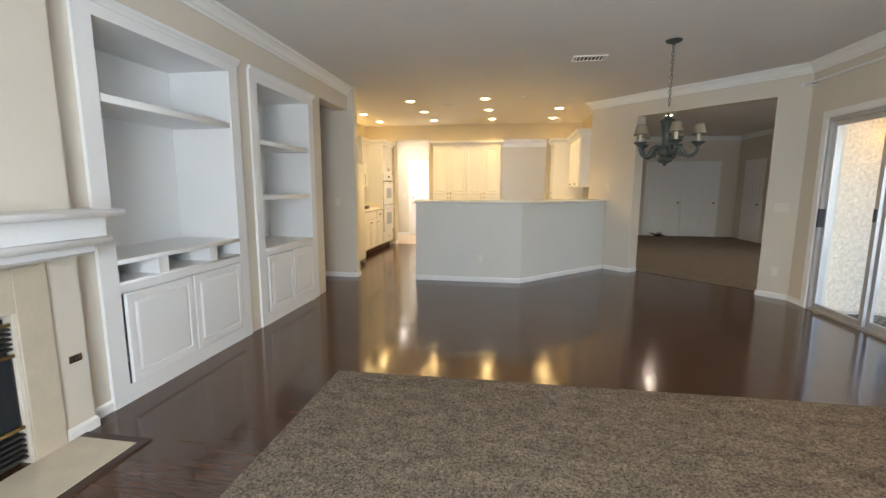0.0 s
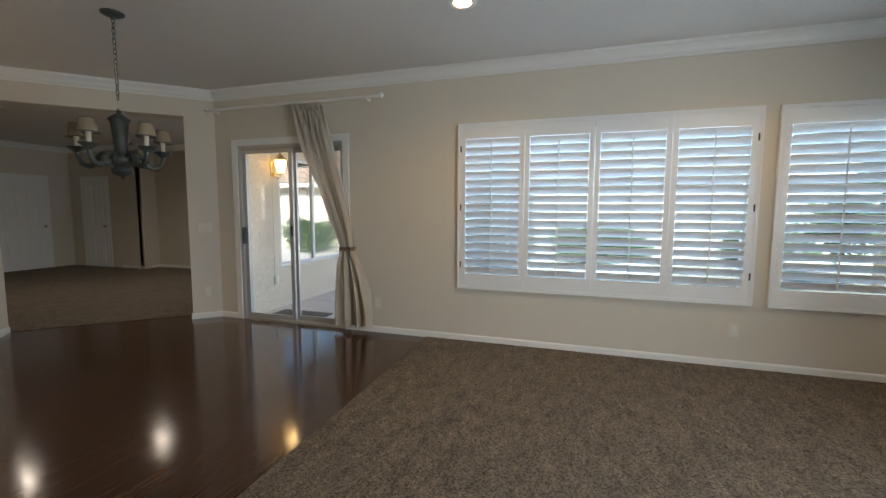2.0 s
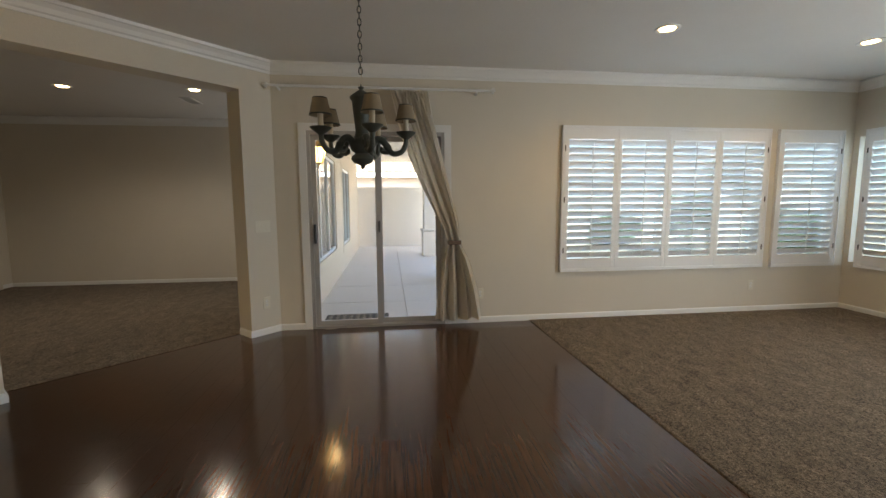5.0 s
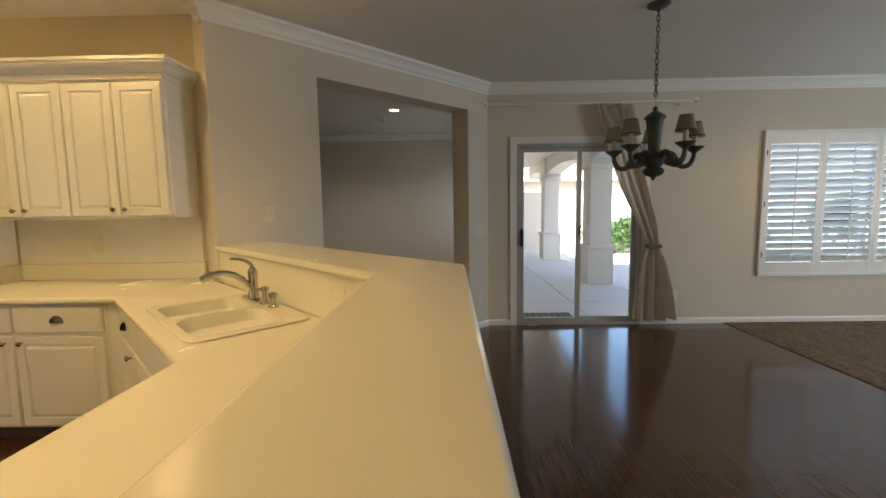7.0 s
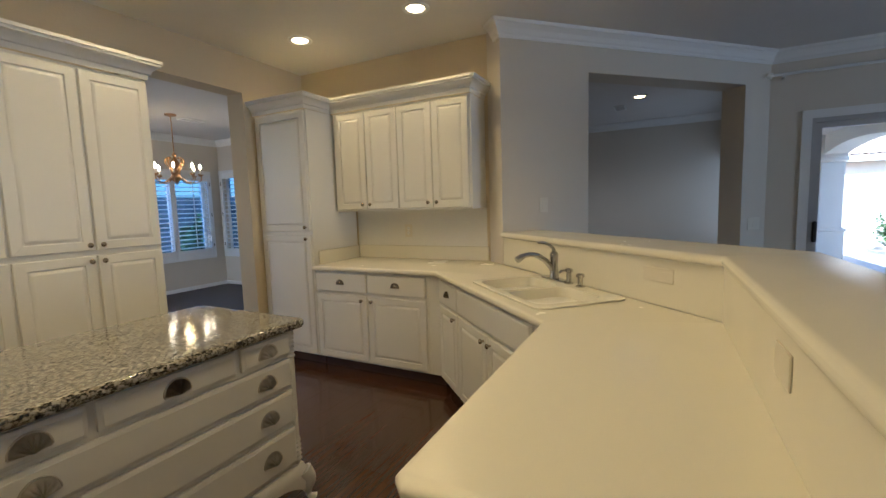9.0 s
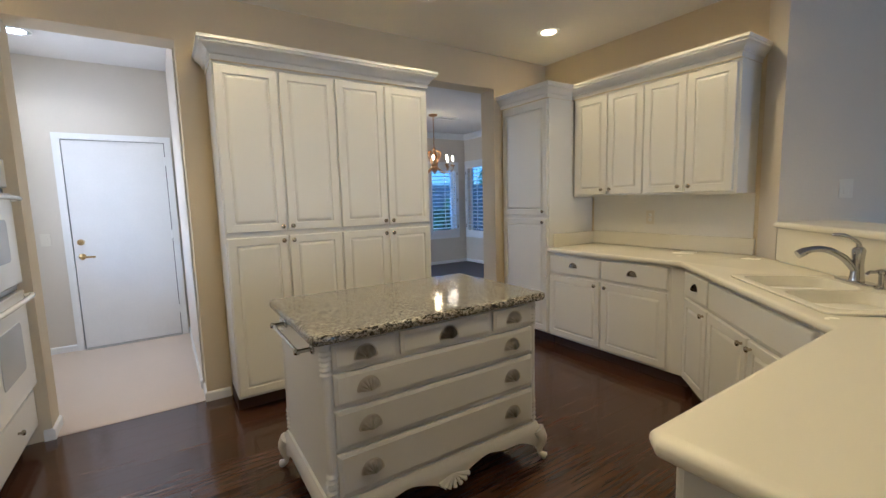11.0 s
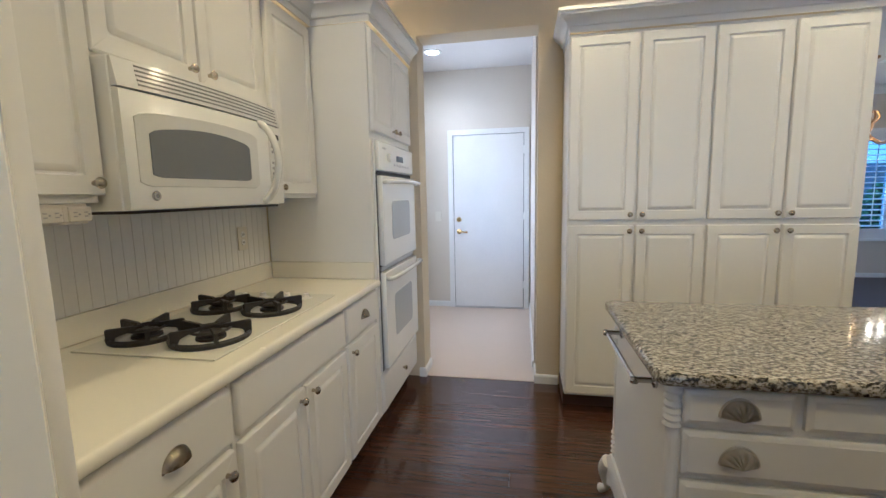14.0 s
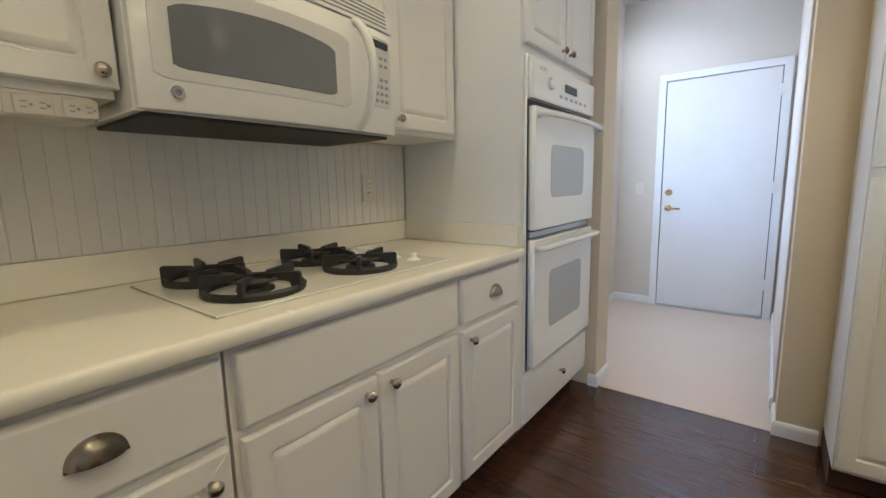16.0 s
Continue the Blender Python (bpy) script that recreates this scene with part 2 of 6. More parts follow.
def see_through(m, share):
    """Lets part of the light through a thin cloth."""
    nt = m.node_tree
    tl, mx = nt.nodes.new("ShaderNodeBsdfTranslucent"), nt.nodes.new("ShaderNodeMixShader")
    mx.inputs[0].default_value = share
    nt.links.new(nt.nodes["Hue/Saturation/Value"].outputs[0], tl.inputs[0])
    nt.links.new(nt.nodes["Principled BSDF"].outputs[0], mx.inputs[1])
    nt.links.new(tl.outputs[0], mx.inputs[2])
    nt.links.new(mx.outputs[0], nt.nodes["Material Output"].inputs[0])


see_through(LINEN, 0.30)
see_through(SHADE, 0.30)
WOOD, CARPET, GRANITE, GLASS = hardwood(), carpet(), granite(), glass()
OUTGLASS = glass((0.85, 0.86, 0.82, 1), "tinted_patio_glass", 0.22, 3)
# tint paints the blue of the daylight into the breakfast room panes
DAYBLUE = glass((0.36, 0.48, 0.62, 1), "daylight_blue_glass")
SCREENED = glass((0.62, 0.72, 0.78, 1), "glass_behind_insect_screen")


# ---- mesh helpers ----
def rot(z, x=0, y=0, loc=(0, 0, 0)):
    return pose(*loc, x, y, z)


def loft(bm, rings, close=True, cap=True, loop=True):
    vs = [[bm.verts.new(p) for p in r] for r in rings]
    n = len(vs[0])
    for a, b in zip(vs, vs[1:]):
        for i in range(n if loop else n - 1):
            j = (i + 1) % n
            bm.faces.new((a[i], a[j], b[j], b[i]))
    if cap:
        bm.faces.new(list(reversed(vs[0])))
        bm.faces.new(vs[-1])
    return vs


def box(bm, x0, y0, z0, x1, y1, z1, b=0.0):
    if b <= 0:
        r = [(x0, y0), (x1, y0), (x1, y1), (x0, y1)]
        loft(bm, [[(x, y, z) for x, y in r] for z in (z0, z1)])
        return bm
    def ring(i, z):
        c = b * 0.999
        if i:
            return [(x0 + b, y0 + b, z), (x1 - b, y0 + b, z), (x1 - b, y0 + b, z), (x1 - b, y1 - b, z), (x1 - b, y1 - b, z), (x0 + b, y1 - b, z), (x0 + b, y1 - b, z), (x0 + b, y0 + b, z)]
        return [(x0 + c, y0, z), (x1 - c, y0, z), (x1, y0 + c, z), (x1, y1 - c, z), (x1 - c, y1, z), (x0 + c, y1, z), (x0, y1 - c, z), (x0, y0 + c, z)]
    def small(z):
        e = b * 0.6
        return [(x0 + b + e * 0.2, y0 + e, z), (x1 - b - e * 0.2, y0 + e, z), (x1 - e, y0 + b + e * 0.2, z), (x1 - e, y1 - b - e * 0.2, z), (x1 - b - e * 0.2, y1 - e, z), (x0 + b + e * 0.2, y1 - e, z), (x0 + e, y1 - b - e * 0.2, z), (x0 + e, y0 + b + e * 0.2, z)]
    loft(bm, [small(z0), ring(0, z0 + b), ring(0, z1 - b), small(z1)])
    return bm


def B(*a, b=0.0):
    return box(bmesh.new(), *a, b=b)


def lathe(bm, prof, seg=16, c=(0, 0, 0), axis="z", cap=True):
    rings = []
    for r, z in prof:
        ring = []
        for i in range(seg):
            t = 2 * math.pi * i / seg
            p = (r * math.cos(t), r * math.sin(t), z)
            if axis == "y":
                p = (p[0], z, -p[1])
            elif axis == "x":
                p = (z, p[0], p[1])
            ring.append((p[0] + c[0], p[1] + c[1], p[2] + c[2]))
        rings.append(ring)
    loft(bm, rings, cap=cap)
    return bm


def tube(bm, pts, r, seg=8, cap=True):
    pts = [Vector(p) for p in pts]
    rs = r if isinstance(r, (list, tuple)) else [r] * len(pts)
    rings, up = [], None
    for i, p in enumerate(pts):
        d = (pts[min(i + 1, len(pts) - 1)] - pts[max(i - 1, 0)]).normalized()
        if up is None:
            up = Vector((0, 0, 1)) if abs(d.z) < 0.9 else Vector((1, 0, 0))
        a = d.cross(up).normalized()
        up = a.cross(d).normalized()
        rings.append([p + (a * math.cos(2 * math.pi * k / seg) + up * math.sin(2 * math.pi * k / seg)) * rs[i] for k in range(seg)])
    loft(bm, rings, cap=cap)
    return bm


def smooth_path(pts, n=6):
    pts = [Vector(p) for p in pts]
    out = []
    for i in range(len(pts) - 1):
        p0, p1, p2, p3 = pts[max(i - 1, 0)], pts[i], pts[i + 1], pts[min(i + 2, len(pts) - 1)]
        for k in range(n):
            t = k / n
            out.append(0.5 * ((2 * p1) + (p2 - p0) * t + (2 * p0 - 5 * p1 + 4 * p2 - p3) * t * t + (3 * p1 - p0 - 3 * p2 + p3) * t ** 3))
    out.append(pts[-1])
    return out


def offset(poly, d, closed=True):
    """The polyline moved d to its left, mitred."""
    n, out = len(poly), []
    for i, p in enumerate(poly):
        p = Vector(p)
        a = Vector(poly[i - 1]) if (closed or i > 0) else None
        c = Vector(poly[(i + 1) % n]) if (closed or i < n - 1) else None
        u = (p - a).normalized() if a is not None else None
        v = (c - p).normalized() if c is not None else None
        u, v = u if u is not None else v, v if v is not None else u
        nu, nv = Vector((-u.y, u.x)), Vector((-v.y, v.x))
        m = (nu + nv).normalized()
        out.append(p + m * (d / max(0.3, m.dot(nu))))
    return out


def moulding(bm, path, prof, closed=False):
    """A profile of (out to the left, z) swept along a plan path."""
    lines = [offset(path, o, closed) for o, z in prof]
    rings = [[(lines[k][i].x, lines[k][i].y, prof[k][1]) for k in range(len(prof))] for i in range(len(path))]
    if closed:
        rings.append(rings[0])
    loft(bm, rings, cap=not closed)
    return bm


def slab(bm, poly, z0, z1, r=0.0, holes=()):
    """A flat slab over a plan polygon, counter-clockwise, with a rounded edge and holes."""
    lv = [(0, z0), (0, z1)] if r <= 0 else [(r, z0)] + [(r * (1 - math.sin(a)), z0 + r * (1 - math.cos(a))) for a in (0.5, 1.0, 1.57)] + [(r * (1 - math.cos(a)), z1 - r * (1 - math.sin(a))) for a in (0.0, 0.4, 0.8, 1.2, 1.57)]
    rings = [[(p.x, p.y, z) for p in offset(poly, d)] for d, z in lv]
    vs = loft(bm, rings, cap=False)
    hv = [loft(bm, [[(x, y, z) for x, y in h] for z in (z0, z1)], cap=False) for h in holes]
    for k in (0, -1):
        es = []
        for loopv in [vs[k]] + [h[k] for h in hv]:
            for i in range(len(loopv)):
                e = bm.edges.get((loopv[i], loopv[(i + 1) % len(loopv)]))
                if e:
                    es.append(e)
        bmesh.ops.triangle_fill(bm, edges=es, use_beauty=True)
    return bm


def rrect(w, h, r, n=3):
    """A rounded rectangle from 0,0 to w,h, counter-clockwise."""
    out = []
    for cx, cy, a in ((w - r, r, -90), (w - r, h - r, 0), (r, h - r, 90), (r, r, 180)):
        for k in range(n + 1):
            t = radians(a + 90 * k / n)
            out.append((cx + r * math.cos(t), cy + r * math.sin(t)))
    return out


def to_mesh(name, bm, material):
    bmesh.ops.recalc_face_normals(bm, faces=bm.faces)
    me = bpy.data.meshes.new(name)
    bm.to_mesh(me)
    bm.free()
    me.materials.append(material)
    return me


def smooth(me, angle=40):
    me.polygons.foreach_set("use_smooth", [True] * len(me.polygons))
    me.set_sharp_from_angle(angle=radians(angle))
    area = np.empty(len(me.polygons), "f")
    me.polygons.foreach_get("area", area)
    flat = area > max(20 * float(np.median(area)), 0.15 * float(area.max()))
    if flat.any():
        me.polygons.foreach_set("use_smooth", [not q for q in flat])
    return me


def part(name, bm, material=None, parent=None, label="", m=None, kind="", soft=True):
    me = bm if isinstance(bm, bpy.types.Mesh) else to_mesh(name, bm, material)
    if soft and not isinstance(bm, bpy.types.Mesh):
        smooth(me)
    ob = new(name, me)
    if parent is not None:
        ob.parent = parent
    if m is not None:
        ob.matrix_basis = m
    return tagged(ob, label=label, kind=kind)


def thing(name, label, category, m=None, group=""):
    ob = new(name)
    ob.empty_display_size = 0.1
    if m is not None:
        ob.matrix_basis = m
    return tagged(ob, label, category, group)


def struct(name, bm, material, label="", soft=False):
    return part(name, bm, material, None, label, kind="structure", soft=soft)


def wall(name, p0, p1, thick, openings=(), z1=2.76, z0=0.0, material=None, label=""):
    """A wall from p0 to p1 with its thickness to the left of that way. openings: (from, to, sill, head) along it."""
    p0, p1 = Vector(p0), Vector(p1)
    L = (p1 - p0).length
    u = (p1 - p0) / L
    n = Vector((-u.y, u.x))
    bm = bmesh.new()
    xs = sorted({0.0, L, *[v for o in openings for v in o[:2]]})
    for a, b in zip(xs, xs[1:]):
        mid = (a + b) / 2
        spans, hole = [(z0, z1)], [o for o in openings if o[0] < mid < o[1]]
        if hole:
            o = hole[0]
            spans = [s for s in ((z0, o[2]), (o[3], z1)) if s[1] - s[0] > 0.001]
        for s0, s1 in spans:
            q = [p0 + u * a, p0 + u * b, p0 + u * b + n * thick, p0 + u * a + n * thick]
            loft(bm, [[(v.x, v.y, z) for v in q] for z in (s0, s1)])
    return struct(name, bm, material or WALL, label or "cream painted plaster wall")

# ---- the shell ----
H = 2.76
BX, WX, SY, NY, KX, KW = -1.47, 4.25, -0.90, 10.15, 2.38, -2.53
DG = 10.16

wall("wall_slider", (WX, 5.91), (WX, SY - 0.15), 0.18, [(0.33, 1.77, -0.01, 2.10), (3.10, 5.64, 0.60, 2.12), (5.80, 6.66, 0.60, 2.12)])
wall("wall_south", (WX, SY), (BX - 0.7, SY), 0.15, [(0.07, 1.02, 0.60, 2.12), (1.35, 2.18, 0.60, 2.12), (2.70, 4.30, 0.60, 2.12)])
wall("wall_diagonal", (2.21, 7.95), (WX, 5.91), 0.24, [(0.80, 2.56, -0.01, 2.44)])
wall("wall_kitchen_east", (KX, 8.02), (KX, NY), -0.12, material=KPAINT, label="tan painted plaster wall")
wall("wall_kitchen_north", (KW, NY), (2.52, NY), 0.20, [(0.70, 1.52, -0.01, 2.44), (3.20, 4.19, -0.01, 2.44)], material=KPAINT, label="tan painted plaster wall")
wall("wall_kitchen_west", (KW, 6.46), (KW, NY + 0.2), 0.15, material=KPAINT, label="tan painted plaster wall")
wall("wall_hall_north", (-1.38, 6.32), (-5.0, 6.32), -0.14)
wall("wall_bookcase", (BX - 0.65, SY), (BX - 0.65, 5.40), 0.12)
wall("wall_bookcase_end", (BX, 5.40), (-5.0, 5.40), 0.12)
wall("wall_bookcase_face", (BX, 1.95), (BX, 5.28), 0.10, [(0.455, 1.74, -0.01, 2.33), (2.03, 3.15, -0.01, 2.33)])
wall("wall_chimney", (-1.40, SY), (-1.40, 2.18), 0.169, [(1.25, 2.75, -0.01, 0.78)])
bm = B(BX - 0.2, 5.40, 2.44, BX, 6.32, H)
struct("wall_hall_header", bm, WALL, "cream plaster header over the hall opening")
wall("wall_hall_end", (-5.0, 6.3), (-5.0, 5.2), -0.12)
# laundry hall behind the kitchen
# the opening is unseen, added to let light into the hall
wall("wall_laundry_west", (-2.30, NY + 0.2), (-2.30, 12.3), 0.12, [(0.55, 1.35, 0.9, 2.1)])
wall("wall_laundry_east", (-1.02, NY + 0.2), (-1.02, 12.3), -0.12)
wall("wall_laundry_north", (-2.3, 12.16), (-1.02, 12.16), 0.12)
# breakfast room
wall("wall_breakfast_north", (-0.9, 14.45), (4.57, 14.45), 0.14, [(3.78, 5.06, 0.62, 2.10)])
wall("wall_breakfast_east", (4.45, 14.45), (4.45, 13.20), 0.12, [(0.12, 0.92, 0.62, 2.14)])
wall("wall_breakfast_partition", (4.45, 13.25), (2.50, 10.20), 0.10)
# dining room and entry
wall("wall_dining_south", (WX + 0.18, 5.91), (7.55, 5.91), -0.16, [(0.75, 2.95, 0.50, 2.10)])
wall("wall_dining_east", (7.40, 5.9), (7.40, 11.0), -0.14)
wall("wall_entry_east", (7.02, 10.9), (7.02, 13.3), -0.14)
wall("wall_entry_return", (7.02, 10.95), (7.5, 10.95), 0.1)
wall("wall_entry_north", (4.58, 13.20), (7.1, 13.20), 0.14)

FOOT = [(-5.1, -1.6), (4.43, -1.6), (4.43, 5.75), (7.6, 5.75), (7.6, 13.34), (4.57, 13.34), (4.57, 14.6), (-5.1, 14.6)]
struct("ceiling", slab(bmesh.new(), FOOT, H, H + 0.12), CEIL, "matt off-white textured ceiling")
# unseen roof block, added so that the sun throws the house's shadow outside
struct("roof", slab(bmesh.new(), [(-5.6, -2.0), (4.9, -2.0), (4.9, 5.3), (8.1, 5.3), (8.1, 13.8), (4.9, 13.8), (4.9, 15.0), (-5.6, 15.0)], H + 0.14, H + 0.9), TILE, "unseen roof block over the house, added for its cast shadow")
struct("floor_base", slab(bmesh.new(), FOOT, -0.25, -0.02), CONC, "grey concrete floor slab")
CARP = [(-0.34, -0.90), (4.25, -0.90), (4.25, 3.165), (-0.34, 3.10)]
struct("carpet_living", slab(bmesh.new(), CARP, -0.019, 0.008, 0.006), CARPET, "taupe cut-pile carpet set into the hardwood floor")
struct("carpet_dining", slab(bmesh.new(), [(2.57, 7.93), (4.27, 6.21), (4.4, 5.92), (7.4, 5.92), (7.4, 13.19), (4.49, 13.19), (2.58, 10.2), (2.5, 10.1), (2.5, 8.1)], -0.019, 0.006), CARPET, "taupe cut-pile carpet of the dining room")
struct("carpet_breakfast", slab(bmesh.new(), [(-0.9, 10.34), (2.48, 10.34), (4.44, 13.3), (4.44, 14.44), (-0.9, 14.44)], -0.019, 0.003), mat("dark_carpet", (0.09, 0.085, 0.09), 0.9, bump=0.6, bscale=150), "dark grey carpet of the breakfast room")
struct("floor_laundry", slab(bmesh.new(), [(-2.29, 10.16), (-1.02, 10.16), (-1.02, 12.15), (-2.29, 12.15)], -0.019, 0.004), VINYL, "beige sheet vinyl floor")

CROWN = [(0.0, H - 0.115), (0.012, H - 0.115), (0.016, H - 0.095), (0.03, H - 0.085), (0.045, H - 0.055), (0.07, H - 0.03), (0.085, H - 0.025), (0.09, H - 0.002), (0.0, H - 0.002)]
BASE = [(0.0, 0.0), (0.014, 0.0), (0.014, 0.050), (0.011, 0.060), (0.005, 0.066), (0.0, 0.068)]


def run(name, path, prof, label):
    return struct(name, moulding(bmesh.new(), path, prof), TRIM, label, soft=False)


cl = "white crown moulding along the ceiling"
run("crown_moulding", [(BX, 6.44), (BX, SY), (WX, SY), (WX, 5.91), (2.21, 7.95), (2.28, 8.02)], CROWN, cl)
run("crown_moulding", [(2.6, 8.2), (4.4, 6.0), (7.40, 5.92), (7.40, 10.95), (7.02, 10.95), (7.02, 13.20), (4.58, 13.20)], CROWN, cl)
run("crown_moulding", [(2.60, 10.36), (4.45, 13.25), (4.45, 14.45), (-0.8, 14.45)], CROWN, cl)
bl = "white painted baseboard"
run("baseboard", [(-1.38, 6.46), (-1.38, 6.32), (-4.9, 6.32)], [(o, z) for o, z in BASE], bl)
run("baseboard", [(WX - 0.0, SY), (WX, 4.13)], BASE, bl)
run("baseboard", [(BX, SY), (WX, SY)], BASE, bl)
run("baseboard", [(WX, 5.60), (WX, 5.91), (4.02, 6.14), (4.18, 6.30)], BASE, bl)
run("baseboard", [(2.94, 7.55), (2.777, 7.383), (2.47, 7.69)], BASE, bl)
run("baseboard", [(2.44, 7.715), (1.045, 6.31), (-0.466, 6.31), (-0.466, 6.60)], BASE, bl)
run("baseboard", [(BX, 2.345), (BX, 2.18), (-1.40, 2.18), (-1.40, 2.015)], BASE, bl)
run("baseboard", [(-1.83, 10.35), (-1.83, NY), (-1.87, NY)], BASE, bl)
run("baseboard", [(-0.86, NY), (-1.01, NY), (-1.01, 10.35)], BASE, bl)
run("baseboard", [(7.40, 5.95), (7.40, 10.95), (7.02, 10.95), (7.02, 11.6)], BASE, bl)
run("baseboard", [(-1.02, 10.4), (-1.02, 12.16), (-1.03, 12.16)], BASE, bl)
run("baseboard", [(-1.97, 12.16), (-2.30, 12.16), (-2.30, 10.4)], BASE, bl)
run("baseboard", [(2.60, 10.36), (4.45, 13.25), (4.45, 14.45), (-0.8, 14.45)], BASE, bl)

# pony wall under the breakfast bar
struct("pony_wall", slab(bmesh.new(), [(-0.466, 6.31), (1.045, 6.31), (2.44, 7.71), (2.22, 7.93), (0.90, 6.60), (-0.466, 6.60)], 0, 1.124), mat("pony_wall_paint", (0.68, 0.67, 0.62), 0.75, bump=0.25, bscale=90, var=0.03), "off-white painted half wall under the breakfast bar")
top = thing("breakfast_bar", "cream solid-surface raised bar top with rounded edge on the half wall", "countertop")
part("slab", slab(bmesh.new(), [(-0.50, 6.285), (1.08, 6.285), (2.470, 7.683), (2.19, 7.963), (0.86, 6.635), (-0.50, 6.635)], 1.125, 1.168, 0.02), TOPM, top)


# ---- cabinets ----
def door_bm(w, h, t=0.02, flat=False):
    """A routed door front: front towards -y, lower left corner at the origin."""
    lv = [(0.0, 0.0, 0.002), (0.0, -t + 0.005, 0.002), (0.004, -t, 0.004)]
    if not flat:
        lv += [(0.050, -t, 0.004), (0.051, -t + 0.003, 0.005), (0.054, -t + 0.008, 0.008), (0.059, -t + 0.008, 0.012), (0.062, -t + 0.0035, 0.012), (0.076, -t - 0.0005, 0.010)]
    else:
        lv += [(0.010, -t - 0.001, 0.004)]
    rings = []
    for d, y, r in lv:
        rings.append([(x + d, y, z + d) for x, z in rrect(w - 2 * d, h - 2 * d, r)])
    bm = bmesh.new()
    loft(bm, rings)
    return bm


def knob_mesh():
    bm = bmesh.new()
    lathe(bm, [(0.007, 0.0), (0.006, 0.012), (0.013, 0.016), (0.0155, 0.022), (0.012, 0.028), (0.004, 0.031)], 14)
    bmesh.ops.rotate(bm, verts=bm.verts, cent=(0, 0, 0), matrix=Matrix.Rotation(radians(90), 3, "X"))
    return smooth(to_mesh("knob", bm, NICKEL))


def cup_mesh(w=0.078, h=0.040, d=0.024, ribs=0, metal=None):
    bm = bmesh.new()
    rows, n = [], 42 if ribs else 14
    for k in range(7):
        s = k / 6
        row = []
        for i in range(n + 1):
            a = math.pi * i / n
            rr = math.sin(s * math.pi / 2)
            bulge = (0.9 + 0.30 * abs(math.sin(a * ribs)) if ribs else 1)
            row.append((math.cos(a) * w / 2 * rr * (1 if s < 1 else 1.06), -d * math.cos(s * math.pi / 2) * bulge, math.sin(a) * h * rr - h * 0.35))
        rows.append(row)
    loft(bm, rows, cap=False, loop=False)
    geom = bm.faces[:]
    bmesh.ops.solidify(bm, geom=geom, thickness=0.0015)
    if ribs:
        arc = [(math.cos(math.pi * i / 16) * w * 0.54, -0.002, math.sin(math.pi * i / 16) * h * 1.04 - h * 0.35) for i in range(17)]
        tube(bm, arc, 0.0030, 6)
    box(bm, -w * 0.53, -0.0025, -h * 0.45, w * 0.53, 0.0, -h * 0.35 + 0.001)
    return smooth(to_mesh("cup_pull", bm, metal or NICKEL), 50)


KNOB, CUP, SHELL = knob_mesh(), cup_mesh(), cup_mesh(0.088, 0.050, 0.022, 7, SHELLM)


def fronts(unit, items, m_=None, dz=0.0):
    """items: (kind, x0, x1, z0, z1, knobs [(x, z)...]) with kind door, drawer, or panel; the front plane is y = 0."""
    for kind, x0, x1, z0, z1, hw in items:
        g = 0.0035
        d = part("door" if kind == "door" else "drawer_front", door_bm(x1 - x0 - 2 * g, z1 - z0 - 2 * g, flat=kind != "door"), m_ or CAB, unit, m=pose(x0 + g, 0, z0 + g))
        for q in hw:
            kd = q[2] if len(q) > 2 else ("knob" if kind == "door" else "cup_pull")
            me = {"knob": KNOB, "cup_pull": CUP, "shell": SHELL}[kd]
            part("knob" if kd == "knob" else "cup_pull", me, parent=d, label="brushed nickel " + ("knob" if kd == "knob" else "cup pull"), m=pose(q[0] - x0 - g, -0.0205, q[1] - z0 - g))


def cabinet(name, label, m, w, d, z0, z1, items, toe=0.0, group="kitchen cabinets", cat="cabinet"):
    u = thing(name, label, cat, m, group)
    part("body", B(0.0005, 0.001, z0, w - 0.0005, d, z1, b=0.0015), CAB, u)
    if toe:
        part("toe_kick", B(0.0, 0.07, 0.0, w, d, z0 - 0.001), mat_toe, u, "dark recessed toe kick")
    fronts(u, items)
    return u


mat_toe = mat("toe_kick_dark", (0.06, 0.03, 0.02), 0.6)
CPROF = [(0.0, 0.0), (0.004, 0.0), (0.006, 0.03), (0.018, 0.034), (0.022, 0.05), (0.034, 0.062), (0.052, 0.078), (0.060, 0.082), (0.060, 0.096), (0.068, 0.098), (0.068, 0.118), (0.0, 0.118)]


def cab_crown(path, z, label="white stepped crown moulding on top of the kitchen cabinets"):
    c = thing("cabinet_crown", label, "moulding")
    part("moulding", moulding(bmesh.new(), path, [(-o, z + q) for o, q in CPROF]), CAB, c)


Wm = lambda y0: rot(90, loc=(-1.91, y0, 0))
WL = "white routed base cabinet with nickel hardware under the hob counter"
cabinet("base_cabinet", WL, Wm(7.60), 0.545, 0.6, 0.10, 0.868, [("drawer", 0.02, 0.54, 0.69, 0.855, [(0.34, 0.775)]), ("door", 0.02, 0.54, 0.115, 0.675, [(0.495, 0.62)])], 1)
cabinet("base_cabinet", "white base cabinet with false panel and two doors under the hob", Wm(8.15), 0.76, 0.6, 0.10, 0.868, [("panel", 0.01, 0.75, 0.69, 0.855, []), ("door", 0.01, 0.379, 0.115, 0.675, [(0.335, 0.635)]), ("door", 0.381, 0.75, 0.115, 0.675, [(0.425, 0.635)])], 1)
cabinet("base_cabinet", WL, Wm(8.91), 0.43, 0.6, 0.10, 0.868, [("drawer", 0.01, 0.42, 0.69, 0.855, [(0.22, 0.775)]), ("door", 0.01, 0.42, 0.115, 0.675, [(0.055, 0.635)])], 1)
